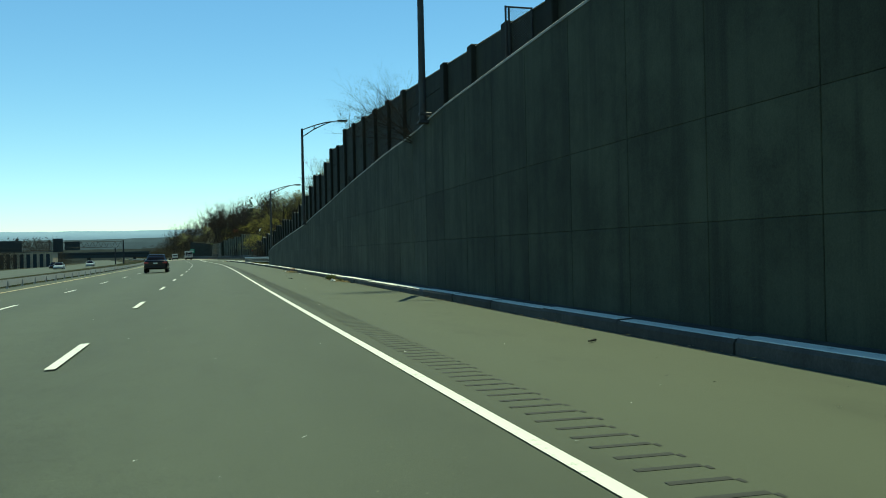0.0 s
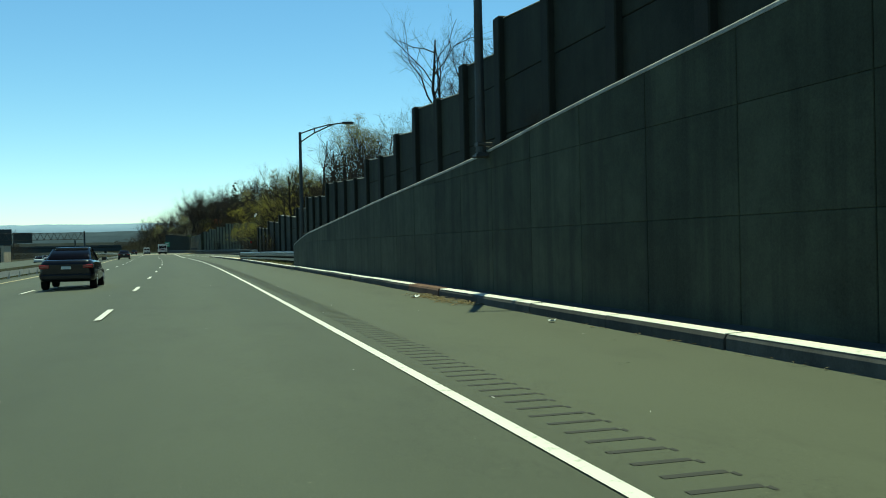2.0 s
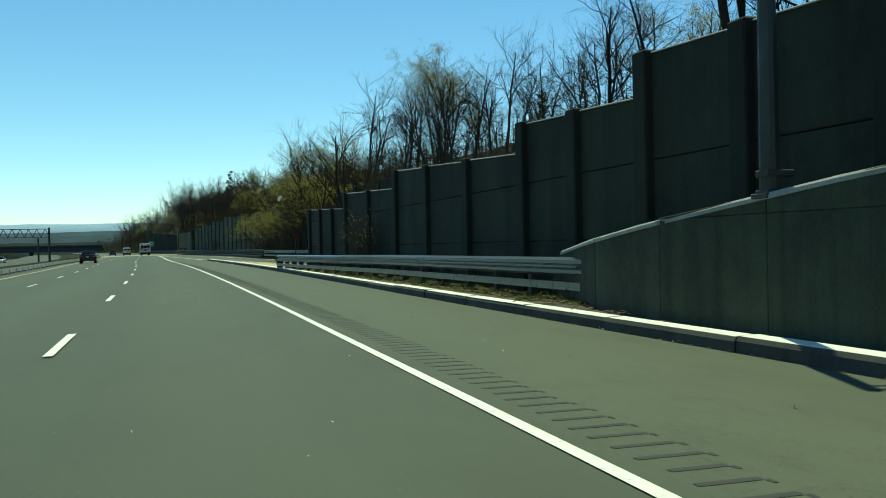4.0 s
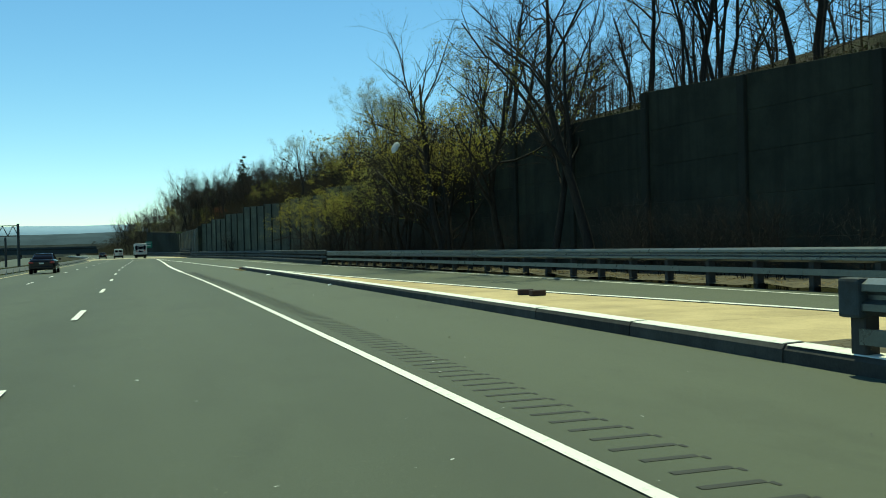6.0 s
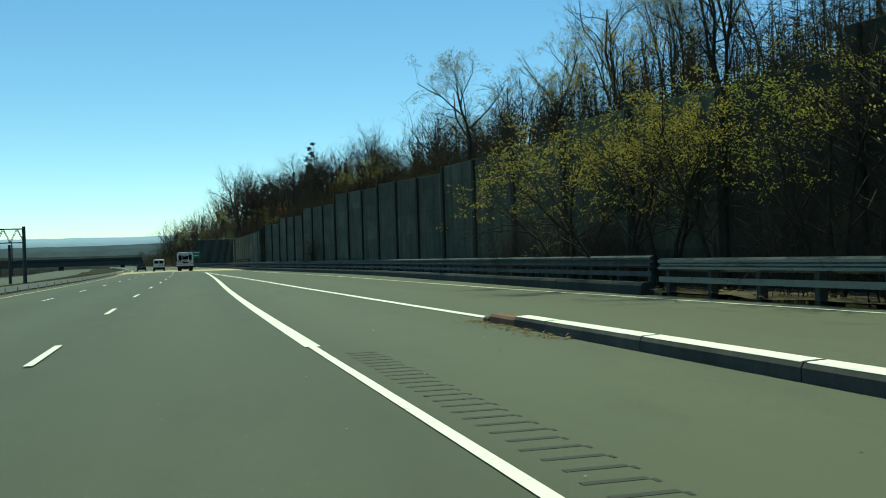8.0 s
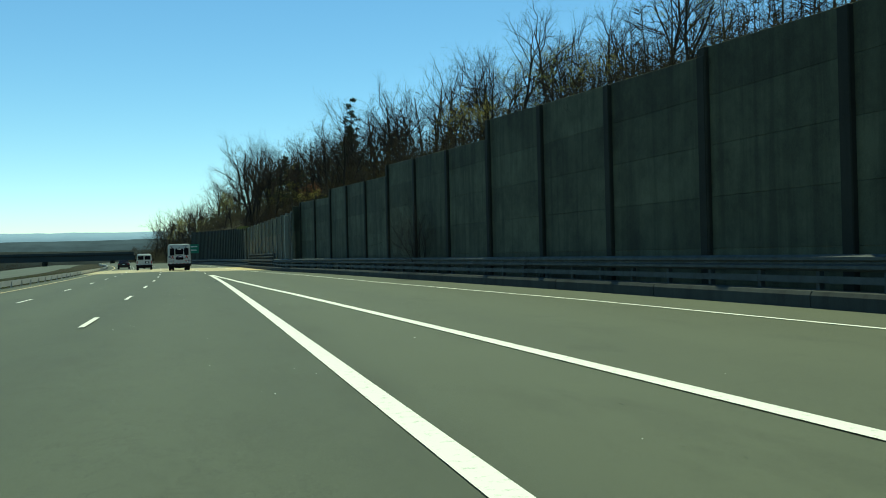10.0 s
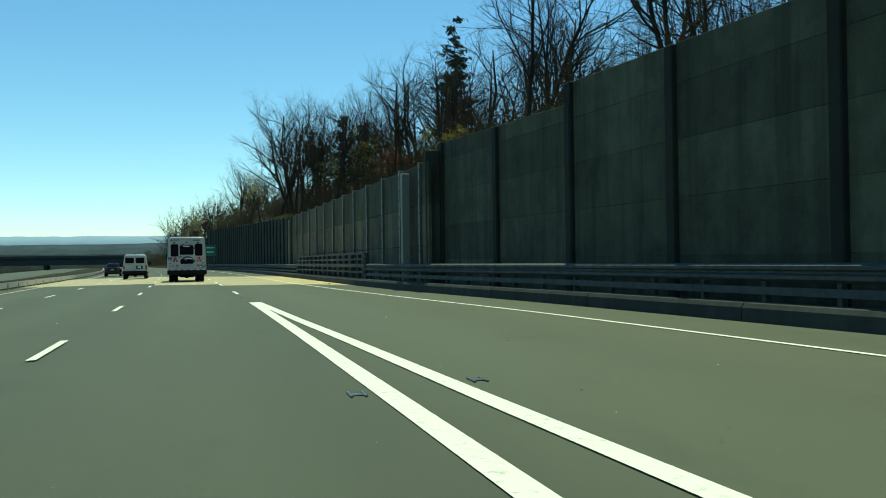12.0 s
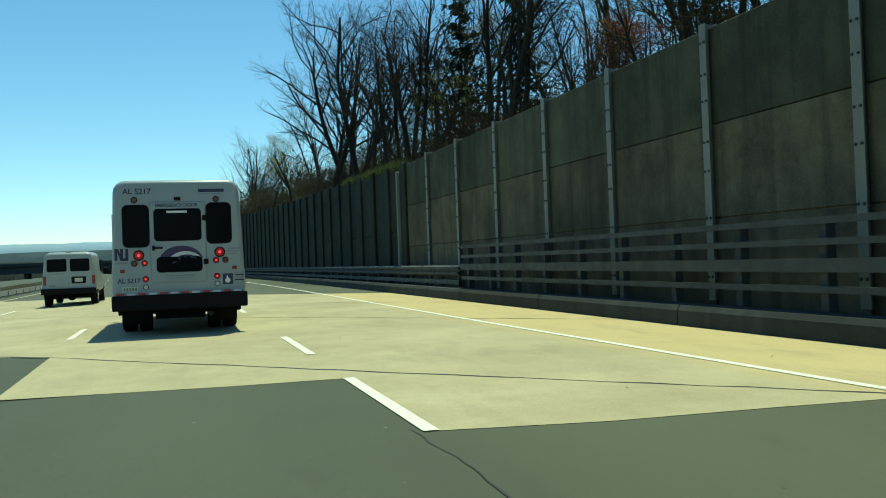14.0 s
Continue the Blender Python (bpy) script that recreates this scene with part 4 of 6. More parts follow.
PROTO = {
    "bare_a": tree("bare_tree", "leafless grey deciduous tree on the hillside", 11, 12.0, spread=0.9),
    "bare_b": tree("bare_tree", "leafless grey deciduous tree on the hillside", 12, 13.0, spread=0.75, stems=2),
    "bare_c": tree("bare_tree", "leafless grey deciduous tree on the hillside", 13, 11.0, spread=1.1),
    "bare_d": tree("bare_tree", "slender leafless tree with upright limbs", 14, 14.0, spread=0.7),
    "bud_a": tree("budding_tree", "tall tree with pale spring buds on many stems", 21, 13.0, stems=4, spread=0.85, leaf=LEAF_PALE, per=6, size=0.05, jitter=0.16),
    "bud_b": tree("budding_tree", "tree with sparse pale spring buds", 22, 11.0, spread=0.9, leaf=LEAF_PALE, per=5, size=0.05, jitter=0.16),
    "yellow": tree("yellow_tree", "small tree in bright yellow-green young leaf", 31, 8.0, stems=3, last=4, spread=1.1, leaf=LEAF_YELLOW, per=10, size=0.044, jitter=0.12, bare=0.68),
    "yellow_tall": tree("yellow_tree", "tall slender tree in sparse yellow young leaf", 38, 12.0, stems=3, last=4, spread=0.8, leaf=LEAF_YELLOW, per=10, size=0.044, jitter=0.12, bare=0.72),
    "green_a": tree("young_leaf_tree", "tree in fresh green young leaf before the wall", 32, 8.5, stems=3, last=4, spread=1.1, leaf=LEAF_GREEN, per=10, size=0.042, jitter=0.12, bare=0.80),
    "green_b": tree("young_leaf_tree", "tree in sparse green young leaf", 33, 10.0, last=4, spread=1.0, leaf=LEAF_GREEN, per=10, size=0.042, jitter=0.13, bare=0.70),
    "red": tree("red_bud_tree", "small tree with rust-red buds above the wall", 34, 6.0, stems=2, last=3, spread=1.1, leaf=LEAF_RED, per=26, size=0.05, jitter=0.3),
    "shrub": tree("shrub", "bare scrubby bush with a few green leaves", 35, 2.6, stems=3, last=3, spread=1.3, leaf=LEAF_PALE, per=4, size=0.026, jitter=0.06, radius=0.03, bare=0.84),
    "bramble": tree("bramble_bush", "tangled bare bramble bush at the wall", 36, 3.0, stems=6, last=3, spread=1.4, radius=0.03),
    "far_a": tree("bare_tree", "leafless grey deciduous tree on the hillside", 51, 13.0, last=3, spread=0.9, stems=2),
    "far_b": tree("bare_tree", "leafless grey deciduous tree on the hillside", 52, 12.0, last=3, spread=0.8, stems=2),
    "far_c": tree("budding_tree", "distant tree hazy with pale spring buds", 53, 11.0, last=3, spread=1.0, stems=2, leaf=LEAF_PALE, per=5, size=0.05, jitter=0.3),
    "brush": tree("underbrush", "low tangle of bare brush on the slope", 37, 2.4, stems=8, last=2, spread=1.5, radius=0.025),
    "pine_a": pine("pine_tree", "dark green conifer among bare trees", 41, 12.0),
    "pine_b": pine("pine_tree", "dark green conifer among bare trees", 42, 9.0),
}
USED = set()
trees_rnd = random.Random(77)


def plant(kind, y, off, scale=1.0, z=None, turn=None, squash=1.0):
    """A tree of that kind on the land at y, off."""
    src = PROTO[kind]
    zz = hill(y, off) - 0.1 if z is None else z
    a = trees_rnd.uniform(0, 2 * math.pi) if turn is None else turn
    m = Matrix.Translation(at(y, off, zz)) @ Matrix.Rotation(a, 4, "Z")
    if kind in USED:
        o = copy_thing(src, m)
    else:
        USED.add(kind)
        o = src
        o.matrix_basis = m
    o.scale = (scale * squash, scale * squash, scale)
    return o


TOP = {k: max(c[2] for ch in o.children_recursive for c in ch.bound_box) for k, o in PROTO.items()}


def grown(kind, y, off, top, z=None, squash=1.0):
    """A tree whose crown ends at the height top."""
    foot = hill(y, off) - 0.1 if z is None else z
    return plant(kind, y, off, (top - foot) / TOP[kind], z=z, squash=squash)


# trees before the far wall: kind, y, off, height
for kind, y, off, top in [
    ("yellow", 171.5, 12.3, 9.2), ("bare_d", 170.5, 11.6, 13.2), ("yellow_tall", 173.5, 12.6, 9.8), ("bare_c", 178, 11.9, 8.2), ("yellow_tall", 176, 12.4, 9.4), ("green_a", 181.5, 12.2, 6.8), ("bud_b", 179, 12.0, 9.0),
    ("bare_a", 184.5, 11.8, 7.6), ("green_a", 188, 11.8, 6.2), ("bare_c", 187, 12.2, 6.6), ("yellow", 192, 11.8, 6.5), ("green_a", 194.5, 11.6, 6.2), ("yellow", 197, 11.4, 6.4), ("yellow", 200.5, 11.4, 6.2),
    ("green_b", 165, 12.4, 9.6), ("bare_a", 158, 12.9, 12.5), ("bare_a", 162, 13.0, 10.5),
    ("shrub", 203, 11.0, 2.6), ("bramble", 166, 12.0, 3.2), ("bramble", 175, 11.8, 3.4), ("bramble", 186, 11.2, 3.2), ("bramble", 155, 12.6, 3.4), ("bramble", 198, 11.2, 3.0), ("bramble", 181, 11.6, 3.4), ("bramble", 171, 11.9, 3.0),
]:
    grown(kind, y, max(off - 0.2, rail_off(y) + 0.55), top, z=0.0, squash=1.15 if kind[:3] in ("yel", "gre") else 1.0)
# trees on the crest of the walls and at the bend
for kind, y, off, top in [
    ("bud_a", 211, 21.0, 15.8), ("bud_b", 217.6, 12.7, 12.4), ("bare_d", 153.4, 17.5, 14.0), ("bare_c", 149, 18.0, 13.5), ("bare_b", 143, 18.5, 13.0), ("bud_a", 163, 21.5, 18.6), ("bud_a", 169, 24, 18.5), ("bare_a", 118, 20, 21.0), ("bare_d", 121, 21.5, 20.0), ("bare_c", 112, 20, 17.0), ("bare_b", 109, 19.5, 16.5), ("bare_a", 129, 20, 14.6), ("bare_c", 126, 20.5, 15.5), ("bare_d", 133, 21.5, 15.2), ("bare_b", 104, 20.0, 16.5), ("bare_c", 116, 22, 17.5), ("bare_b", 182, 20, 20.0), ("bare_a", 190, 22, 18.5), ("bare_c", 160, 18.5, 15.5), ("bare_a", 165, 19.0, 16.0), ("bare_b", 154, 19, 16.0), ("bare_c", 150, 20, 15.5), ("bare_b", 146, 21, 16.5),
    ("pine_b", 147, 24, 12.0), ("bud_a", 199, 16.0, 14.5), ("bud_b", 212, 15.5, 12.0), ("bare_a", 208, 17.0, 13.0),
    ("pine_a", 330, 20, 21.3), ("pine_b", 324, 18.5, 17.0), ("pine_b", 336, 21, 18.0), ("pine_b", 349, 14, 16.0), ("pine_b", 343, 15, 14.5),
    ("bud_b", 386, 9.8, 13.5), ("bud_b", 396, 9.6, 13.0), ("bare_b", 374, 13.0, 23.0), ("bare_d", 370, 11.5, 22.5), ("bare_a", 362, 11.0, 20.5), ("bare_c", 355, 12.5, 19.0), ("bare_b", 348, 11.5, 18.0), ("bare_a", 341, 13.0, 16.5), ("bare_d", 366, 9.8, 21.0), ("bare_c", 381, 13.0, 22.0), ("bare_a", 352, 10.2, 15.5),
    ("bare_d", 316, 14, 14.5), ("bare_a", 309, 15, 15.5), ("bare_b", 302, 16.5, 17.0), ("bare_c", 296, 15, 14.5), ("bare_d", 287, 15.5, 15.2), ("bare_b", 277, 15.5, 14.8), ("bare_a", 270, 14.5, 12.0), ("bare_d", 253, 12.6, 12.5), ("bare_b", 262, 14.5, 12.5), ("bare_c", 321, 12.5, 13.5),
    ("yellow", 264, 14.5, 10.6), ("yellow", 268, 15.5, 11.2), ("green_b", 259, 14.0, 11.0), ("green_b", 249, 12.8, 9.8), ("yellow_tall", 246, 13.5, 9.4), ("green_a", 254, 15.5, 11.5),
    ("red", 333, 14.8, 11.0), ("yellow", 297, 9.6, 7.6), ("green_b", 326, 12.5, 10.5), ("green_b", 346, 12.5, 11.0),
    ("yellow", 205, 14.4, 9.6), ("yellow_tall", 210, 14.6, 10.0), ("green_b", 215, 14.2, 9.6), ("green_b", 230, 17.0, 10.5), ("green_a", 207, 14.2, 9.4), ("yellow_tall", 203, 14.0, 11.0), ("green_b", 198, 15.5, 10.0), ("green_b", 176, 16.0, 13.0),
]:
    grown(kind, y, off, top)
# the woods on the slope: y range, distance behind the wall, count, scale, kinds
NEAR = ["bare_a", "bare_b", "bare_c", "bare_d", "bare_a", "bare_c", "bud_b", "bare_b", "bare_d"]
FAR = ["far_a", "far_b", "far_a", "far_b", "far_c", "far_a", "far_b"]
for y0, y1, d0, d1, n, s0, s1, kinds in [
    (118, 200, 3, 18, 15, 0.5, 0.75, NEAR), (118, 215, 18, 50, 14, 0.5, 0.8, FAR),
    (200, 300, 4, 14, 12, 0.4, 0.65, NEAR), (245, 325, 3, 12, 14, 0.5, 0.75, NEAR), (200, 300, 14, 45, 22, 0.55, 0.8, FAR),
    (296, 350, 3, 16, 18, 0.7, 0.95, NEAR), (290, 350, 14, 40, 12, 0.7, 0.95, FAR),
    (340, 385, 3, 12, 10, 0.8, 1.0, NEAR), (345, 470, 10, 40, 26, 0.6, 0.85, FAR),
    (436, 520, 1, 16, 16, 0.9, 1.25, NEAR), (430, 640, 1, 60, 50, 1.1, 1.5, FAR),
]:
    for k in range(n):
        y = trees_rnd.uniform(y0, y1)
        plant(trees_rnd.choice(kinds), y, far_wall_off(y) + trees_rnd.uniform(d0, d1), trees_rnd.uniform(s0, s1))
for k in range(14):
    y = trees_rnd.uniform(330, 520)
    plant(trees_rnd.choice(["far_a", "far_c", "far_b"]), y, trees_rnd.uniform(-150, -52), trees_rnd.uniform(0.5, 0.8))
for k in range(100):
    y = trees_rnd.uniform(116, 440)
    plant("brush", y, far_wall_off(y) + 0.6 + abs(trees_rnd.gauss(0, 5)), trees_rnd.uniform(0.5, 1.3))
for k in range(42):
    y = trees_rnd.uniform(336, 470)
    plant("brush", y, far_wall_off(y) + 0.5 + abs(trees_rnd.gauss(0, 6)), trees_rnd.uniform(0.7, 1.6))
for k in range(46):
    y = trees_rnd.uniform(139, 210)
    w = far_wall_off(y)
    plant("brush", y, trees_rnd.uniform(w - 1.9, w - 0.4), trees_rnd.uniform(0.7, 1.8), z=0.0)
# scrub at the walls
for kind, y, off, sc in [("bramble", 120.5, 5.0, 1.1), ("bramble", 119.4, 4.9, 1.2), ("bramble", 257.8, 9.35, 1.75), ("bramble", 258.8, 9.3, 1.35), ("bramble", 244, 10.0, 0.5)]:
    plant(kind, y, off, sc, z=0.1)
plant("shrub", 119.3, 4.9, 1.3, z=0.1, turn=0.6, squash=0.6)
for y, off, sc, tilt in [(31.2, 4.6, 1.2, -58), (31.8, 4.75, 1.1, -28), (38.3, 4.75, 0.35, 0), (46.0, 4.75, 0.35, 0), (61.0, 4.6, 0.3, 0)]:
    o = plant("bramble", y, off, sc, z=retaining_top(y) - 0.15)
    o.matrix_basis = Matrix.Translation(o.location) @ Matrix.Rotation(radians(tilt), 4, "Y") @ Matrix.Rotation(o.rotation_euler.z, 4, "Z") @ Matrix.Diagonal((sc, sc, sc, 1))
# growth spilling over the tops of the walls
for k in range(58):
    y = trees_rnd.uniform(141, 290)
    plant("brush", y, far_wall_off(y) + trees_rnd.uniform(0.15, 0.5), trees_rnd.uniform(0.22, 0.5), z=hill(y, far_wall_off(y) + 0.3) - 0.15)
for k in range(90):
    y = trees_rnd.uniform(100, 180)
    o = far_wall_off(y) + trees_rnd.uniform(0.4, 3.2)
    plant("brush", y, o, trees_rnd.uniform(0.4, 0.85))


def wall_ivy():
    """Dark creeper and dead stems matted over the crest of the far wall."""
    rnd = random.Random(61)
    v, f = [], []
    for k in range(9000):
        y = 100 + 192 * rnd.random() ** (1.0 if k % 3 else 1.8)
        w = far_wall_off(y)
        mat_here = noise.noise(Vector((y * 0.16, 2.0, 5.0)))
        d = abs(rnd.gauss(0, 0.8)) if y > 190 else abs(rnd.gauss(0, 2.4))
        top = hill(y, w + 0.2 + d)
        z = top + rnd.random() * (0.22 + 0.35 * max(0.0, mat_here))
        heart = Vector(at(y, w + 0.1 + d, z))
        for _ in range(8):
            c = heart + Vector((abs(rnd.gauss(0, 0.2)), rnd.gauss(0, 0.25), rnd.gauss(0, 0.1)))
            n = Vector((rnd.gauss(-0.6, 1), rnd.gauss(-0.3, 1), rnd.gauss(0.5, 1))).normalized()
            a = n.orthogonal().normalized() * rnd.uniform(0.035, 0.085)
            b = n.cross(a.normalized()) * rnd.uniform(0.02, 0.045)
            i = len(v)
            v += [tuple(c - a), tuple(c + b), tuple(c + a), tuple(c - b)]
            f += [(i, i + 1, i + 2), (i, i + 2, i + 3)]
    tagged(mesh_ob("wall_creeper", v, f, m_leaf("dark_creeper_leaf", (0.014, 0.020, 0.008), (0.026, 0.030, 0.012), (0.040, 0.028, 0.014), 0.85), closed=False), "dark creeper and dead stems matted along the wall's top", "creeper", kind="stuff")


wall_ivy()

# ---------------------------------------------------------------- vehicles
WHITE_PAINT = m_plain("white_vehicle_paint", (0.29, 0.33, 0.35), 0.32, var=0.06, scale=1.5)
BLACK_PAINT = m_plain("black_vehicle_paint", (0.007, 0.008, 0.011), 0.16, var=0.2, scale=1.5, spec=0.22)
SILVER_PAINT = m_plain("silver_vehicle_paint", (0.35, 0.36, 0.37), 0.3, 0.4, var=0.1)
RUBBER = m_plain("tyre_rubber", (0.009, 0.009, 0.009), 0.9, var=0.3, spec=0.1)
BLACK_PLASTIC = m_plain("black_plastic", (0.009, 0.009, 0.010), 0.7, var=0.3, spec=0.1)
UNDER = m_plain("grimy_underbody", (0.006, 0.006, 0.006), 0.95, var=0.4, spec=0.05)
GLASS = m_glass_dark("tinted_glass")
RIM = m_plain("wheel_rim", (0.45, 0.45, 0.46), 0.35, 0.8)
RED_LIT = m_emit("lit_red_lens", (1.0, 0.05, 0.07), 0.9, (0.12, 0.003, 0.005))
RED_DIM = m_emit("glowing_red_lens", (1.0, 0.012, 0.02), 0.10, (0.06, 0.002, 0.003))
RED_LENS = m_plain("red_lens", (0.22, 0.012, 0.012), 0.2, var=0.1)
AMBER = m_plain("amber_lens", (0.12, 0.035, 0.02), 0.25, var=0.1)
CLEAR_LENS = m_plain("clear_lens", (0.5, 0.52, 0.5), 0.2, var=0.1)
BLUE_INK = m_plain("dark_blue_vinyl", (0.014, 0.016, 0.060), 0.4, var=0.1)
PURPLE_INK = m_plain("violet_vinyl", (0.040, 0.020, 0.085), 0.4, var=0.1)
PALE_INK = m_plain("pale_vinyl", (0.6, 0.58, 0.62), 0.4, var=0.05)
GREY_INK = m_plain("grey_vinyl", (0.22, 0.24, 0.28), 0.5, var=0.1)
GREEN_INK = m_plain("green_sticker", (0.10, 0.20, 0.10), 0.5, var=0.3)
RED_INK = m_plain("red_reflector", (0.45, 0.03, 0.03), 0.35, var=0.1)
WHITE_INK = m_plain("white_reflector", (0.75, 0.75, 0.72), 0.35, var=0.05)


def loft(sections, mat, name, parent, label="", smooth=True):
    """Skin over rings of points, ends closed."""
    n = len(sections[0])
    v = [p for s in sections for p in s]
    f = []
    for i in range(len(sections) - 1):
        for k in range(n):
            a, b = i * n + k, i * n + (k + 1) % n
            f.append((a, b, b + n, a + n))
    f.append(tuple(range(n)))
    f.append(tuple((len(sections) - 1) * n + k for k in range(n)))
    ob = mesh_ob(name, v, f, mat, parent, smooth=False, label=label)
    if smooth:
        ob.data.polygons.foreach_set("use_smooth", [p.normal.length > 0 and len(p.vertices) == 4 for p in ob.data.polygons])
    return ob


def round_rect(w, z0, z1, r, y, taper=0.0, n=4):
    """A rounded upright ring of half width w at y; taper narrows the top."""
    pts = []
    for cx, cz, a0 in ((w - r, z0 + r, -90), (w - r - taper, z1 - r, 0), (-w + r + taper, z1 - r, 90), (-w + r, z0 + r, 180)):
        for k in range(n + 1):
            a = radians(a0 + 90 * k / n)
            pts.append((cx + r * math.cos(a), y, cz + r * math.sin(a)))
    return pts


def rounded_plate(x0, x1, z0, z1, r, y, thick):
    """An upright plate with round corners whose back lies at y, facing -y."""
    bm = bmesh.new()
    ring = []
    for cx, cz, a0 in ((x1 - r, z0 + r, -90), (x1 - r, z1 - r, 0), (x0 + r, z1 - r, 90), (x0 + r, z0 + r, 180)):
        for k in range(5):
            a = radians(a0 + 22.5 * k)
            ring.append((cx + r * math.cos(a), cz + r * math.sin(a)))
    back = [bm.verts.new((x, y, z)) for x, z in ring]
    cx, cz = (x0 + x1) / 2, (z0 + z1) / 2
    mid = [bm.verts.new((x, y - thick * 0.7, z)) for x, z in ring]
    front = [bm.verts.new((x + (cx - x) * 0.03, y - thick, z + (cz - z) * 0.03)) for x, z in ring]
    n = len(ring)
    for a, b in ((back, mid), (mid, front)):
        for k in range(n):
            bm.faces.new((a[k], a[(k + 1) % n], b[(k + 1) % n], b[k]))
    bm.faces.new(front)
    bm.faces.new(list(reversed(back)))
    return bm


def lens(x, z, r, y, mat, parent, name="tail_light", rim=True):
    bm = bmesh.new()
    add_cyl(bm, (x, y, z), (x, y - 0.025, z), r, r * 0.82, 16)
    o = part(name, bm, RED_DIM if mat is RED_LIT else mat, parent)
    if mat is RED_LIT:
        core = bmesh.new()
        add_cyl(core, (x, y - 0.02, z), (x, y - 0.031, z), r * 0.42, r * 0.30, 12)
        part("bulb", core, RED_LIT, o)
    if rim:
        bm = bmesh.new()
        add_cyl(bm, (x, y + 0.002, z), (x, y - 0.010, z), r * 1.18, r * 1.12, 16)
        part("bezel", bm, BLACK_PLASTIC, o)
    return o


def flat_bar(x0, x1, z0, z1, y, mat, parent, name, label="", thick=0.004):
    return part(name, box(x0, x1, y - thick, y, z0, z1), mat, parent, label)


def letters(text, x, z, size, y, mat, parent, name="lettering", label=""):
    cu = bpy.data.curves.new(name, "FONT")
    cu.body, cu.size, cu.extrude, cu.offset, cu.align_x = text, size, 0.002, size * 0.018, "LEFT"
    tmp = new(name, cu)
    me = bpy.data.meshes.new_from_object(tmp.evaluated_get(bpy.context.evaluated_depsgraph_get()))
    bpy.data.objects.remove(tmp)
    bpy.data.curves.remove(cu)
    me.materials.clear()
    me.materials.append(mat)
    o = new(name, me)
    o.parent = parent
    o.matrix_basis = Matrix.Translation((x, y, z)) @ Matrix.Rotation(radians(90), 4, "X")
    if label:
        o["label"] = label
    return o


def wheel(parent, x, y, r, width, name="wheel"):
    s = 1 if x > 0 else -1
    bm = bmesh.new()
    add_cyl(bm, (x, y, r), (x - s * width, y, r), r, r, 24)
    bmesh.ops.bevel(bm, geom=[e for e in bm.edges if len(e.link_faces) == 2 and any(len(f.verts) > 8 for f in e.link_faces)], offset=0.03, segments=2, affect="EDGES")
    w = part(name, bm, RUBBER, parent, smooth=False)
    bm = bmesh.new()
    add_cyl(bm, (x + s * 0.008, y, r), (x - s * 0.02, y, r), r * 0.52, r * 0.62, 18)
    add_cyl(bm, (x + s * 0.03, y, r), (x, y, r), r * 0.14, r * 0.2, 10)
    part("rim", bm, RIM, w)
    return w


def swoosh(cx, cz, r0, r1, a0, a1, y, mat, parent, squash, name, shift=0.0):
    bm = bmesh.new()
    rows = []
    n = 16
    for k in range(n + 1):
        a = radians(a0 + (a1 - a0) * k / n)
        t = math.sin(math.pi * (0.15 + 0.85 * k / n)) if r1 - r0 > 0 else 1
        w = (r1 - r0) * max(0.1, t)
        for r in (r0, r0 + w):
            for d in (0.0, 0.004):
                rows.append(bm.verts.new((cx + r * math.cos(a) + shift * k / n, y - d, cz + r * math.sin(a) * squash)))
    for k in range(n):
        p = 4 * k
        for a, b in ((1, 3), (3, 2), (2, 0), (0, 1)):
            bm.faces.new((rows[p + a], rows[p + b], rows[p + 4 + b], rows[p + 4 + a]))
    bm.faces.new((rows[0], rows[1], rows[3], rows[2]))
    bm.faces.new((rows[-4], rows[-2], rows[-1], rows[-3]))
    return part(name, bm, mat, parent)


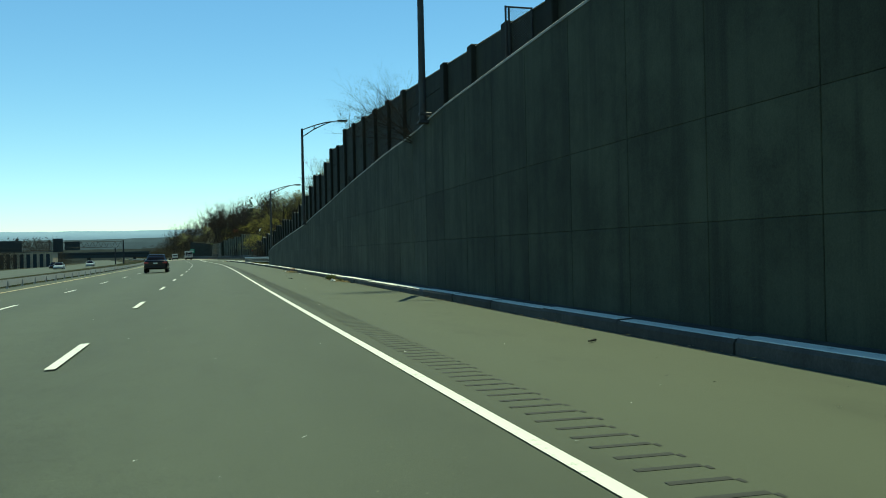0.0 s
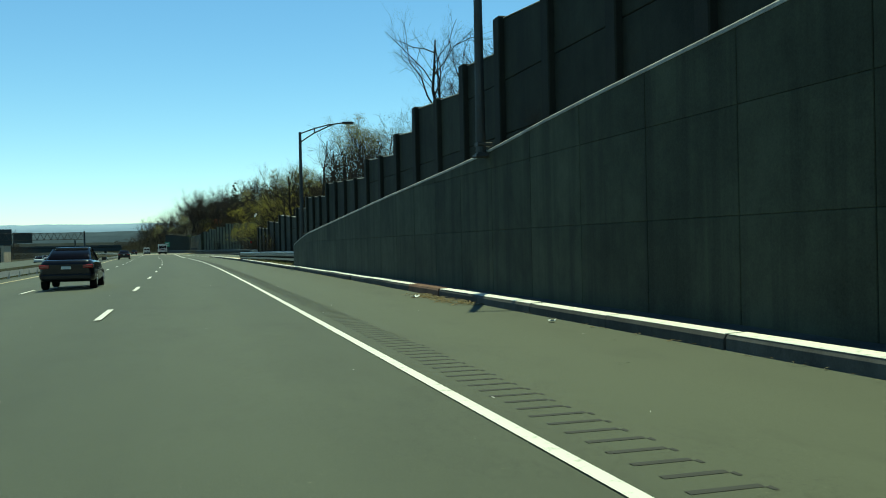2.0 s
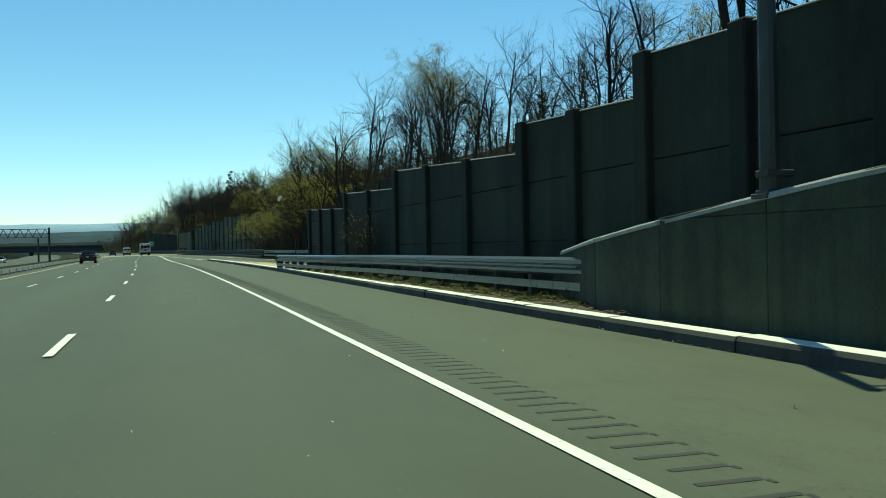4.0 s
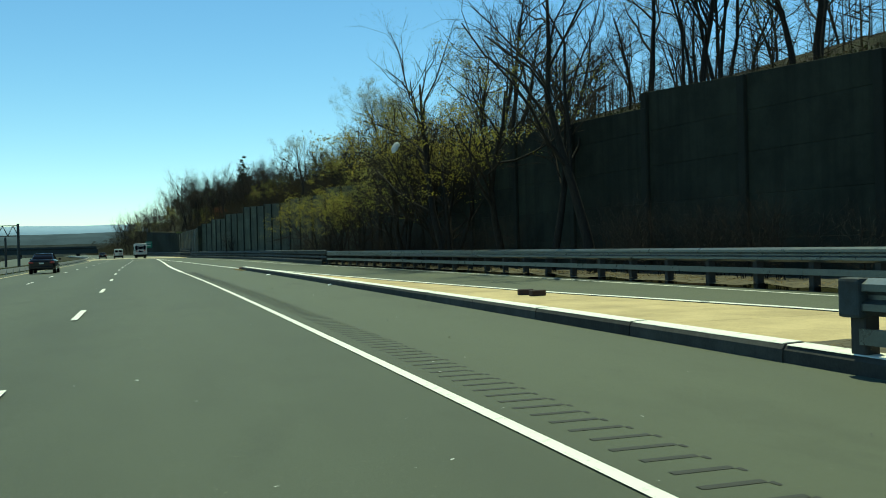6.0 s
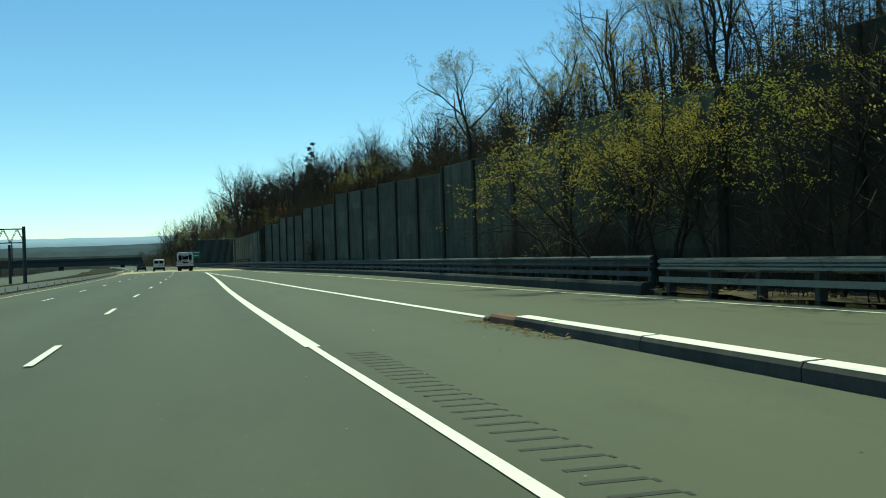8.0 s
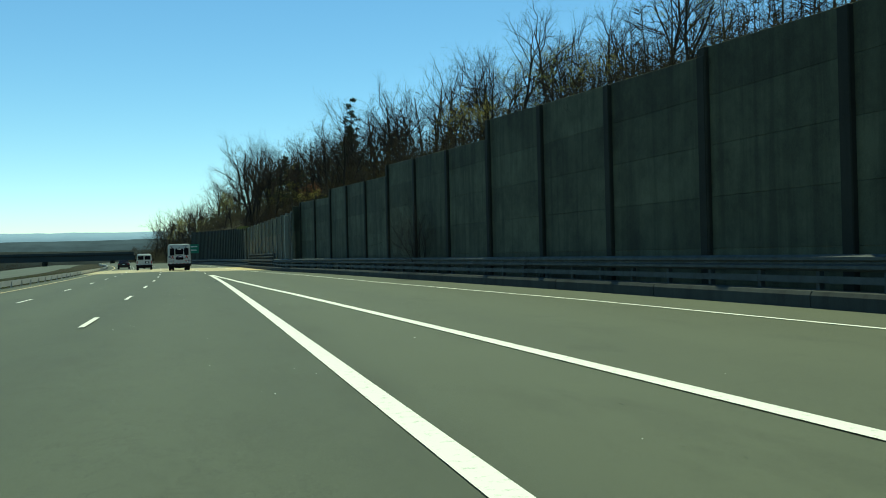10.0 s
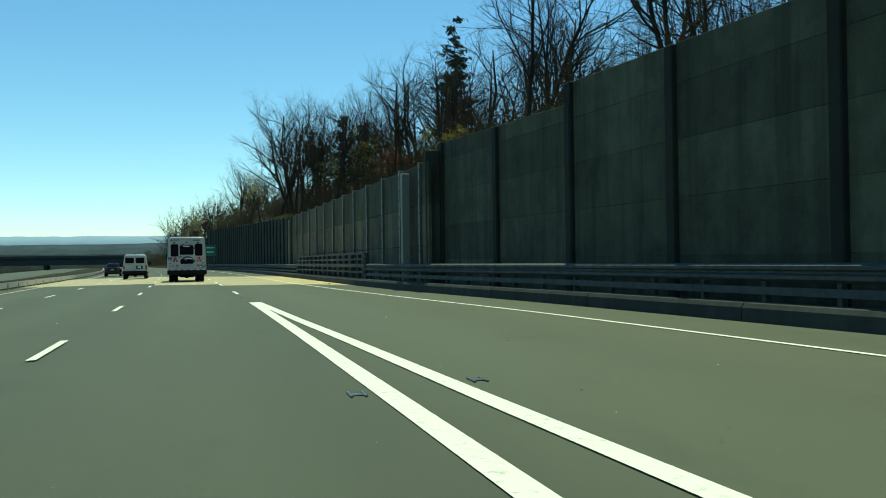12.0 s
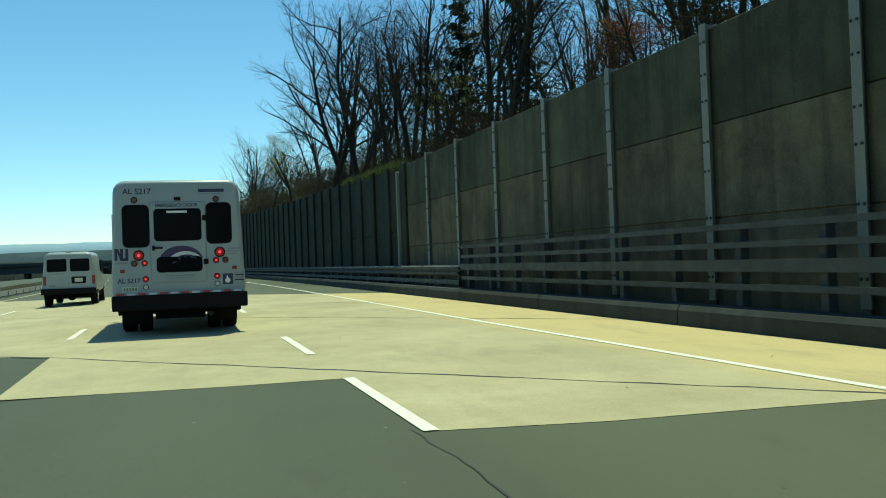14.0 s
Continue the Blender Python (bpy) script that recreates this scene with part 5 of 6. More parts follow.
def build_bus(y, off):
    b = thing("minibus", "white paratransit minibus with blue emblem, lit red tail lights", "minibus", at(y, off), turn=-heading(y))
    secs = []
    for yy, w, z1, r in ((0.0, 1.13, 2.80, 0.16), (0.03, 1.18, 2.85, 0.2), (0.10, 1.205, 2.875, 0.22), (2.5, 1.21, 2.90, 0.24), (5.4, 1.21, 2.90, 0.24), (5.7, 1.15, 2.80, 0.24), (5.9, 1.05, 2.6, 0.24)):
        secs.append(round_rect(w, 0.62, z1, r, yy, 0.07))
    body = loft(secs, WHITE_PAINT, "body", b)
    secs = [round_rect(0.98, 0.55, 2.15, 0.2, 5.7, 0.15), round_rect(0.97, 0.55, 2.05, 0.2, 6.1, 0.2), round_rect(0.96, 0.55, 1.35, 0.15, 6.9, 0.05), round_rect(0.9, 0.55, 1.15, 0.15, 7.6, 0.05)]
    loft(secs, WHITE_PAINT, "cab", b)
    # rear face fittings
    for x0, x1, z0, z1 in ((-0.96, -0.53, 1.66, 2.40), (0.53, 0.95, 1.69, 2.42)):
        w = part("rear_window", rounded_plate(x0, x1, z0, z1, 0.08, 0.0, 0.012), GLASS, b, "dark tinted rear window")
        part("rubber_seal", rounded_plate(x0 - 0.025, x1 + 0.025, z0 - 0.025, z1 + 0.025, 0.1, 0.0, 0.006), BLACK_PLASTIC, w)
    door = part("emergency_door", rounded_plate(-0.49, 0.49, 0.98, 2.46, 0.05, 0.0, 0.016), WHITE_PAINT, b, "white emergency rear door")
    part("door_seal", rounded_plate(-0.505, 0.505, 0.965, 2.475, 0.055, 0.0, 0.007), GREY_INK, door)
    part("door_window", rounded_plate(-0.43, 0.42, 1.74, 2.34, 0.07, -0.016, 0.010), GLASS, door, "dark tinted door window")
    flat_bar(-0.2, 0.17, 2.26, 2.30, -0.026, WHITE_INK, door, "window_sticker")
    part("lower_window", rounded_plate(-0.40, 0.42, 1.16, 1.45, 0.07, -0.016, 0.012), GLASS, door, "dark lower door window")
    for z in (2.16, 1.34):
        part("hinge", box(0.44, 0.53, -0.05, -0.012, z - 0.05, z + 0.05, 0.01), BLACK_PLASTIC, door)
    bm = box(-0.46, -0.28, -0.06, -0.035, 1.60, 1.635, 0.008)
    add_box(bm, -0.47, -0.42, -0.06, -0.01, 1.57, 1.66, 0.008)
    part("door_handle", bm, BLACK_PLASTIC, door)
    # the violet emblem arcs over the lower window
    swoosh(0.04, 1.30, 0.30, 0.48, 175, 30, -0.017, PURPLE_INK, door, 0.75, "emblem_arc", 0.12)
    swoosh(0.10, 1.28, 0.27, 0.36, 165, 40, -0.0215, PALE_INK, door, 0.75, "emblem_arc", 0.10)
    swoosh(0.12, 1.27, 0.20, 0.29, 170, 40, -0.024, BLUE_INK, door, 0.75, "emblem_arc", 0.08)
    letters("EMERGENCY DOOR", -0.40, 2.375, 0.085, -0.018, BLUE_INK, door)
    flat_bar(-0.24, 0.28, 1.085, 1.11, -0.017, GREY_INK, door, "small_print")
    flat_bar(-0.22, 0.26, 1.04, 1.06, -0.017, GREY_INK, door, "small_print")
    letters("AL 5217", -0.96, 2.62, 0.145, -0.003, BLUE_INK, body)
    letters("AL 5217", -1.09, 0.99, 0.115, -0.003, BLUE_INK, body)
    flat_bar(0.38, 0.85, 2.64, 2.70, -0.001, BLUE_INK, body, "route_mark")
    flat_bar(0.42, 0.80, 2.60, 2.615, -0.001, GREY_INK, body, "route_mark")
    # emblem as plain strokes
    for x0, x1, z0, z1 in ((-1.13, -1.08, 1.41, 1.62), (-1.03, -0.98, 1.41, 1.62), (-0.94, -0.89, 1.41, 1.62), (-1.03, -0.89, 1.40, 1.45)):
        flat_bar(x0, x1, z0, z1, -0.002, BLUE_INK, body, "emblem")
    bm = bmesh.new()
    vs = [bm.verts.new(c) for c in ((-1.10, -0.003, 1.62), (-1.06, -0.003, 1.62), (-0.99, -0.003, 1.41), (-1.03, -0.003, 1.41))]
    bm.faces.new(vs)
    part("emblem", bm, BLUE_INK, body)
    flat_bar(-1.12, -0.90, 1.34, 1.37, -0.002, GREY_INK, body, "small_print")
    for k in range(3):
        flat_bar(0.90, 1.12 - 0.03 * k, 1.56 - 0.05 * k, 1.585 - 0.05 * k, -0.002, GREY_INK, body, "small_print")
    for k in range(4):
        flat_bar(1.0, 1.17, 1.10 - 0.045 * k, 1.125 - 0.045 * k, -0.002, BLUE_INK if k % 2 else GREY_INK, body, "small_print")
    sign = flat_bar(0.78, 0.97, 0.90, 1.10, -0.002, BLUE_INK, body, "access_sign", "blue wheelchair access sign")
    bm = bmesh.new()
    add_cyl(bm, (0.87, -0.006, 0.975), (0.87, -0.010, 0.975), 0.05, 0.05, 14)
    add_box(bm, 0.855, 0.875, -0.011, -0.006, 0.98, 1.06)
    add_box(bm, 0.865, 0.92, -0.011, -0.006, 0.965, 0.98)
    part("symbol", bm, WHITE_INK, sign)
    for x, z, r, m in ((-0.71, 1.49, 0.085, RED_LIT), (0.74, 1.51, 0.085, RED_LIT), (-0.61, 1.345, 0.05, RED_LIT), (0.67, 1.36, 0.05, RED_LIT), (-0.60, 1.05, 0.05, RED_LIT), (0.68, 1.06, 0.05, RED_LIT)):
        lens(x, z, r, -0.002, m, b)
    for x, z in ((-0.79, 1.345), (0.84, 1.36)):
        lens(x, z, 0.05, -0.002, AMBER, b, "turn_signal")
    for x, z in ((-0.60, 0.90), (0.68, 0.92)):
        lens(x, z, 0.045, -0.002, CLEAR_LENS, b, "reversing_light")
    for x in (-0.76, 0.70):
        lens(x, 2.51, 0.052, -0.002, AMBER, b, "marker_light")
    part("brake_light", box(-0.06, 0.06, -0.04, 0.0, 2.49, 2.55, 0.012), BLACK_PLASTIC, b)
    for x in (-1.0, 1.0):
        part("side_reflector", box(x - 0.04, x + 0.04, -0.012, 0.0, 1.18, 1.24, 0.006), RED_LENS, b)
    plate = flat_bar(-1.02, -0.74, 0.82, 0.92, -0.004, CLEAR_LENS, body, "number_plate")
    for k in range(5):
        flat_bar(-0.99 + 0.05 * k, -0.96 + 0.05 * k, 0.845, 0.90, -0.009, GREEN_INK, plate, "plate_mark", thick=0.002)
    for k in range(12):
        x = -1.12 + 0.19 * k
        flat_bar(x, x + 0.14, 0.765, 0.80, -0.075, RED_INK if k % 2 == 0 else WHITE_INK, b, "reflective_tape")
    bm = box(-1.20, 1.22, -0.14, 0.10, 0.48, 0.76, 0.035, 2)
    part("bumper", bm, BLACK_PLASTIC, b)
    part("floor_pan", box(-1.1, 1.1, 0.05, 5.6, 0.40, 0.64, 0.02), UNDER, b)
    part("tow_frame", box(-0.45, 0.45, 0.1, 2.0, 0.30, 0.42, 0.02), UNDER, b)
    bm = bmesh.new()
    add_cyl(bm, (-0.9, 1.75, 0.42), (0.9, 1.75, 0.42), 0.07, sides=10)
    bmesh.ops.create_uvsphere(bm, u_segments=12, v_segments=8, radius=0.2, matrix=Matrix.Translation((0, 1.75, 0.42)))
    part("rear_axle", bm, UNDER, b)
    part("exhaust", cyl((0.55, 0.2, 0.36), (0.55, 2.2, 0.36), 0.05, sides=10), GALV_OLD_DARK, b)
    for x in (-1.10, 1.10):
        wheel(b, x, 1.75, 0.40, 0.27)
        wheel(b, x - math.copysign(0.31, x), 1.75, 0.40, 0.25)
        wheel(b, x * 0.92, 6.6, 0.39, 0.24)
        part("mud_flap", box(min(x, x * 0.5), max(x, x * 0.5), 1.27, 1.285, 0.16, 0.6), BLACK_PLASTIC, b)
        part("mirror", box(*sorted((x * 1.02, x * 1.2)), 5.85, 5.95, 1.5, 1.95, 0.02), BLACK_PLASTIC, b)
        for k in range(3):
            yy = 0.8 + k * 1.6
            bm = box(*sorted((x * 1.085, x * 1.098)), yy, yy + 1.2, 1.62, 2.3, 0.004)
            part("side_window", bm, GLASS, b)
    return b


def build_van(y, off):
    v = thing("cargo_van", "white cargo van with dark rear windows and a black bumper", "van", at(y, off, fall(off)), turn=-heading(y))
    secs = []
    for yy, w, z1, r, t in ((0.0, 0.93, 1.96, 0.14, 0.10), (0.05, 0.97, 2.02, 0.2, 0.12), (0.4, 0.99, 2.07, 0.24, 0.13), (3.2, 0.99, 2.09, 0.26, 0.13), (3.9, 0.97, 1.95, 0.26, 0.16), (4.5, 0.95, 1.42, 0.2, 0.10), (5.2, 0.93, 1.22, 0.18, 0.05), (5.5, 0.86, 1.05, 0.16, 0.05)):
        secs.append(round_rect(w, 0.46, z1, r, yy, t))
    body = loft(secs, WHITE_PAINT, "body", v)
    for x0, x1 in ((-0.76, -0.06), (0.06, 0.76)):
        d = part("rear_door", rounded_plate(x0 - 0.04, x1 + 0.04, 0.66, 1.90, 0.05, 0.0, 0.014), WHITE_PAINT, v)
        part("rear_window", rounded_plate(x0, x1, 1.32, 1.80, 0.06, -0.014, 0.010), GLASS, d, "dark tinted rear window")
    flat_bar(-0.66, -0.14, 1.22, 1.255, -0.015, GREY_INK, body, "small_print")
    flat_bar(-0.7, -0.48, 0.75, 0.83, -0.015, GREY_INK, body, "small_print")
    pl = part("plate_recess", rounded_plate(0.10, 0.62, 0.86, 1.12, 0.02, -0.012, 0.012), BLACK_PLASTIC, v)
    flat_bar(0.22, 0.50, 0.92, 1.06, -0.026, CLEAR_LENS, pl, "number_plate")
    for x in (-0.90, 0.84):
        part("tail_light", box(x, x + 0.11, -0.02, 0.06, 0.82, 1.16, 0.012), RED_LENS, v, "dark red tail light")
    part("bumper", box(-0.98, 0.98, -0.14, 0.12, 0.46, 0.68, 0.03, 2), BLACK_PLASTIC, v)
    part("floor_pan", box(-0.9, 0.9, 0.1, 5.2, 0.30, 0.48, 0.02), UNDER, v)
    bm = bmesh.new()
    add_cyl(bm, (-0.8, 1.1, 0.34), (0.8, 1.1, 0.34), 0.06, sides=10)
    bmesh.ops.create_uvsphere(bm, u_segments=10, v_segments=8, radius=0.16, matrix=Matrix.Translation((0, 1.1, 0.34)))
    part("rear_axle", bm, UNDER, v)
    for x in (-0.95, 0.95):
        wheel(v, x, 1.1, 0.36, 0.24)
        wheel(v, x, 4.6, 0.36, 0.24)
        part("side_window", box(*sorted((x * 0.975, x * 0.995)), 3.1, 3.9, 1.28, 1.78, 0.004), GLASS, v)
        part("mirror", box(*sorted((x * 1.03, x * 1.26)), 4.0, 4.12, 1.16, 1.46, 0.03), BLACK_PLASTIC, v)
        part("wheel_arch", cyl((x * 1.008, 1.1, 0.40), (x * 0.8, 1.1, 0.40), 0.45, sides=24), BLACK_PLASTIC, v)
    part("roof_vent", box(-0.1, 0.1, 0.2, 0.5, 2.045, 2.075, 0.01), GREY_INK, v)
    return v


def build_car(name, label, y, off, z, paint, facing=1, lit=False):
    c = thing(name, label, "car", at(y, off, z), turn=-heading(y) + (0 if facing > 0 else math.pi))
    secs = []
    for yy, w, z0, z1, r in ((0.0, 0.78, 0.42, 0.88, 0.14), (0.06, 0.86, 0.34, 1.00, 0.16), (0.5, 0.91, 0.28, 1.04, 0.16), (2.4, 0.92, 0.26, 1.00, 0.16), (3.5, 0.91, 0.28, 0.96, 0.16), (4.4, 0.86, 0.32, 0.82, 0.16), (4.75, 0.72, 0.4, 0.68, 0.12)):
        secs.append(round_rect(w, z0, z1, r, yy, 0.06))
    body = loft(secs, paint, "body", c)
    cab = []
    for yy, w, z1, t in ((0.80, 0.72, 1.03, 0.02), (1.30, 0.75, 1.27, 0.12), (1.75, 0.77, 1.41, 0.18), (2.1, 0.77, 1.45, 0.2), (2.75, 0.77, 1.44, 0.2), (3.45, 0.74, 1.14, 0.08), (3.75, 0.72, 1.00, 0.02)):
        cab.append(round_rect(w, 0.9, max(z1, 1.0), 0.045, yy, t))
    cabin = loft(cab, GLASS, "cabin_glass", c, "dark tinted glass")
    roof = [round_rect(0.56, 1.36, 1.43, 0.03, 1.68, 0.02), round_rect(0.585, 1.40, 1.475, 0.03, 2.1, 0.02), round_rect(0.58, 1.39, 1.47, 0.03, 2.78, 0.02)]
    loft(roof, paint, "roof", c)
    for s in (-1, 1):
        bm = bmesh.new()
        add_cyl(bm, (s * 0.71, 0.84, 1.03), (s * 0.585, 1.75, 1.41), 0.035, sides=6)
        add_cyl(bm, (s * 0.71, 3.72, 1.0), (s * 0.575, 2.8, 1.43), 0.03, sides=6)
        part("pillar", bm, paint, c)
        part("tail_light", box(*sorted((s * 0.52, s * 0.86)), -0.015, 0.12, 0.74, 0.88, 0.03), RED_LIT if lit else RED_LENS, c, "red tail light")
        part("mirror", box(*sorted((s * 0.9, s * 1.08)), 2.95, 3.07, 0.98, 1.1, 0.03), paint, c)
        wheel(c, s * 0.9, 0.98, 0.33, 0.22)
        wheel(c, s * 0.9, 3.75, 0.33, 0.22)
        part("headlight", box(*sorted((s * 0.45, s * 0.74)), 4.55, 4.70, 0.6, 0.72, 0.02), CLEAR_LENS, c)
    pl = part("number_plate", box(-0.16, 0.16, -0.02, 0.02, 0.72, 0.82, 0.004), CLEAR_LENS, c)
    part("bumper", box(-0.8, 0.8, -0.06, 0.2, 0.36, 0.56, 0.05, 2), paint, c)
    return c


build_bus(317.5, -1.66)
build_van(337.2, -5.6)
build_car("sedan", "glossy black sedan in the next lane", 77.8, -6.0, fall(-6.0), BLACK_PAINT)
build_car("sedan", "black sedan further along the outer lane", 200.0, -8.9, fall(-8.9), BLACK_PAINT)
build_car("oncoming_car", "white car on the opposing carriageway", 196, -27.5, -0.95, WHITE_PAINT, -1)
build_car("oncoming_car", "white car on the opposing carriageway", 246, -26.5, -0.95, WHITE_PAINT, -1)
build_car("oncoming_car", "black car on the opposing carriageway", 214, -30.5, -0.95, BLACK_PAINT, -1)
build_car("oncoming_car", "silver car on the opposing carriageway", 300, -31, -0.95, SILVER_PAINT, -1)
build_car("distant_car", "dark car far ahead on the carriageway", 365, -8.8, fall(-8.8), BLACK_PAINT)

# ---------------------------------------------------------------- poles, gantry, signs


def lamp_pole(y, off, base, top):
    p = thing("street_lamp", "dark steel street lamp with a truss arm on the wall", "street lamp", at(y, off, base), turn=-heading(y), group="street lamps along the wall")
    h = top - base
    part("pole", cyl((0, 0, 0), (0, 0, h), 0.115, 0.075, 12), POLE_DARK, p)
    part("base_plate", box(-0.15, 0.15, -0.15, 0.15, -0.02, 0.04, 0.01), POLE_DARK, p)
    for z in (0.0, 0.22):
        part("wall_bracket", box(-0.11, 0.24, -0.12, 0.12, z, z + 0.08, 0.012), POLE_DARK, p)
    bm = bmesh.new()
    pts = [Vector((0, 0, h - 0.08)), Vector((0.8, 0, h + 0.22)), Vector((1.6, 0, h + 0.44)), Vector((2.4, 0, h + 0.55))]
    low = [Vector((0, 0, h - 0.55)), Vector((0.8, 0, h - 0.02)), Vector((1.6, 0, h + 0.36)), Vector((2.0, 0, h + 0.5))]
    for a, b in list(zip(pts, pts[1:])) + list(zip(low, low[1:])) + [(pts[1], low[1])]:
        add_cyl(bm, a, b, 0.035, sides=8)
    part("arm", bm, POLE_DARK, p)
    bm = box(2.35, 3.0, -0.13, 0.13, h + 0.50, h + 0.62, 0.045, 2)
    head = part("lamp_head", bm, POLE_DARK, p)
    part("lens", box(2.5, 2.92, -0.09, 0.09, h + 0.465, h + 0.502, 0.015), CLEAR_LENS, head)
    return p


for y, top in ((-8.0, 12.6), (28.2, 11.6), (63.3, 9.45), (95.2, 7.55)):
    lamp_pole(y, retaining_off(y) - 0.14 if y < 90 else retaining_off(y) + 0.12, retaining_top(y) - 0.02 if y > 90 else retaining_top(y) - 0.12, top)

OVER_STEEL = m_plain("dark_bridge_steel", (0.025, 0.036, 0.038), 0.75, var=0.25, which="Generated")
gantry = thing("sign_gantry", "dark steel truss gantry over the opposing carriageway", "sign gantry", at(295, -21.3, -0.9), turn=-heading(295))
part("column", cyl((0, 0, 0), (0, 0, 7.3), 0.24, 0.2, 14), POLE_DARK, gantry)
part("column", cyl((-44, 0, -1.2), (-44, 0, 7.3), 0.24, 0.2, 14), POLE_DARK, gantry)
for z in (5.3, 7.0):
    for dy in (-0.4, 0.4):
        part("chord", cyl((-44, dy, z), (0.1, dy, z), 0.06, sides=8), POLE_DARK, gantry)
bm = bmesh.new()
for k in range(28):
    x = -44.3 + 1.583 * k
    for dy in (-0.4, 0.4):
        add_cyl(bm, (x, dy, 5.3), (x + 0.79, dy, 7.0), 0.035, sides=6)
        add_cyl(bm, (x + 0.79, dy, 7.0), (x + 1.583, dy, 5.3), 0.035, sides=6)
part("lattice", bm, POLE_DARK, gantry)
for x0, x1, z0, z1 in ((-19.6, -16.9, 4.2, 8.1), (-16.4, -12.2, 4.6, 7.2), (-34, -28, 4.4, 7.6)):
    panel = part("sign_panel", box(x0, x1, 0.46, 0.56, z0, z1, 0.03), OVER_STEEL, gantry, "dark unlit back of a road sign")
    for z in (z0 + 0.6, z1 - 0.6):
        part("bracket", box(x0 + 0.1, x1 - 0.1, 0.38, 0.455, z - 0.06, z + 0.06, 0.01), POLE_DARK, panel)
part("column", cyl((-2.6, 6, -0.3), (-2.6, 6, 5.2), 0.2, 0.17, 12), POLE_DARK, gantry)

SIGN_GREEN = m_plain("green_sign_sheet", (0.03, 0.20, 0.12), 0.4, var=0.1)


def guide_sign(y, off, z, w, h, bars):
    s = thing("guide_sign", "green highway guide sign on two steel posts", "road sign", at(y, off, z), turn=-heading(y))
    for x in (-w * 0.3, w * 0.3):
        part("post", box(x - 0.05, x + 0.05, 0.02, 0.12, 0, 3.2, 0.008), GALV_OLD_DARK, s)
    p = part("panel", rounded_plate(-w / 2, w / 2, 3.0 - h / 2, 3.0 + h / 2, 0.1, 0.02, 0.03), SIGN_GREEN, s)
    for k in range(bars):
        zz = 3.0 + h / 2 - h * (k + 0.8) / (bars + 0.6)
        flat_bar(-w * 0.36, w * (0.36 - 0.08 * k), zz, zz + h * 0.1, -0.012, WHITE_INK, p, "text_bar")
    return s


guide_sign(418, 5.62, 0.35, 1.9, 1.9, 2)
deline = thing("delineator", "small red and white marker on a thin post", "road marker", at(135.9, 4.69, 0.12))
part("post", box(-0.03, 0.03, -0.015, 0.015, 0, 1.75, 0.005), GALV_OLD_DARK, deline)
part("plate", box(-0.07, 0.07, -0.03, -0.015, 1.58, 1.78, 0.01), RED_LENS, deline)

# short chain-link fence that closes the gap behind the retaining wall
fence = thing("chain_link_fence", "short rusty chain-link fence panel between the two walls", "fence", at(21.2, 4.5, retaining_top(21.2) - 0.05))
for x in (0.0, 0.09, 0.62):
    part("post", cyl((x, 0.04 * (x > 0.05), 0), (x, 0.04 * (x > 0.05), 1.32), 0.024, sides=8), POLE_DARK, fence)
part("top_rail", cyl((0, 0, 1.3), (0.62, 0.03, 1.3), 0.02, sides=8), POLE_DARK, fence)
bm = bmesh.new()
for k in range(22):
    z = 0.06 * k
    for a, b in (((0, 0, z), (0.62, 0, z + 0.62)), ((0.62, 0, z), (0, 0, z + 0.62))):
        t = min(1.0, (1.28 - z) / 0.62)
        if t > 0:
            add_cyl(bm, a, tuple(p + (q - p) * t for p, q in zip(a, b)), 0.003, sides=3)
part("wire_mesh", bm, GALV_OLD_DARK, fence)

# blunt end of the kerbside guardrail
term = thing("rail_terminal", "weathered steel end block of the guardrail", "guardrail end", at(135.25, 3.62, 0.14))
bm = box(-0.10, 0.06, -0.12, 0.14, 0.36, 0.71, 0.03, 2)
part("buffer", bm, GALV_OLD_DARK, term)
part("post", box(-0.02, 0.14, -0.1, 0.08, -0.1, 0.40, 0.01), POST_WOOD, term)

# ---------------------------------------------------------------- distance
# aerial haze is put into the base colours, paler and bluer with distance
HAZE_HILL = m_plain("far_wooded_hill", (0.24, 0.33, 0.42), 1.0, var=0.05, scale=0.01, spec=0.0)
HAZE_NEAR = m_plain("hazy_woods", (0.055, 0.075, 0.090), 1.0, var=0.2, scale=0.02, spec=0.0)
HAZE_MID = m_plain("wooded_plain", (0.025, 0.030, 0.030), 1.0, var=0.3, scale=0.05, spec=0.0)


def ridge(name, label, y, base, height, mat, seed, rough, x0=-3500, x1=3500, depth=300):
    verts, faces = [], []
    n = 300
    for k in range(n + 1):
        x = x0 + (x1 - x0) * k / n
        h = height * (1 + rough * (noise.noise(Vector((x * 0.0012, seed, 0))) + 0.5 * noise.noise(Vector((x * 0.005, seed, 2))) + 0.25 * noise.noise(Vector((x * 0.05, seed, 2)))))
        verts += [(x, y, base), (x, y + depth * 0.4, base + h * 0.8), (x, y + depth * 0.7, base + h), (x, y + depth * 1.6, base)]
    for k in range(n):
        p = 4 * k
        for i in range(3):
            faces.append((p + i, p + 4 + i, p + 5 + i, p + 1 + i))
    return tagged(mesh_ob(name, verts, faces, mat, smooth=True, closed=False), label, "hills", kind="structure")


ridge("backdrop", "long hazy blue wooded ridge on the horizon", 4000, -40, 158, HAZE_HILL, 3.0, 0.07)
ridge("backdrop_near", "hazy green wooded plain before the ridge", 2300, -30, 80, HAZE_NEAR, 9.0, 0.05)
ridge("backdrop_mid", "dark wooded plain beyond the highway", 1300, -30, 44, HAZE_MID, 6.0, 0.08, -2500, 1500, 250)


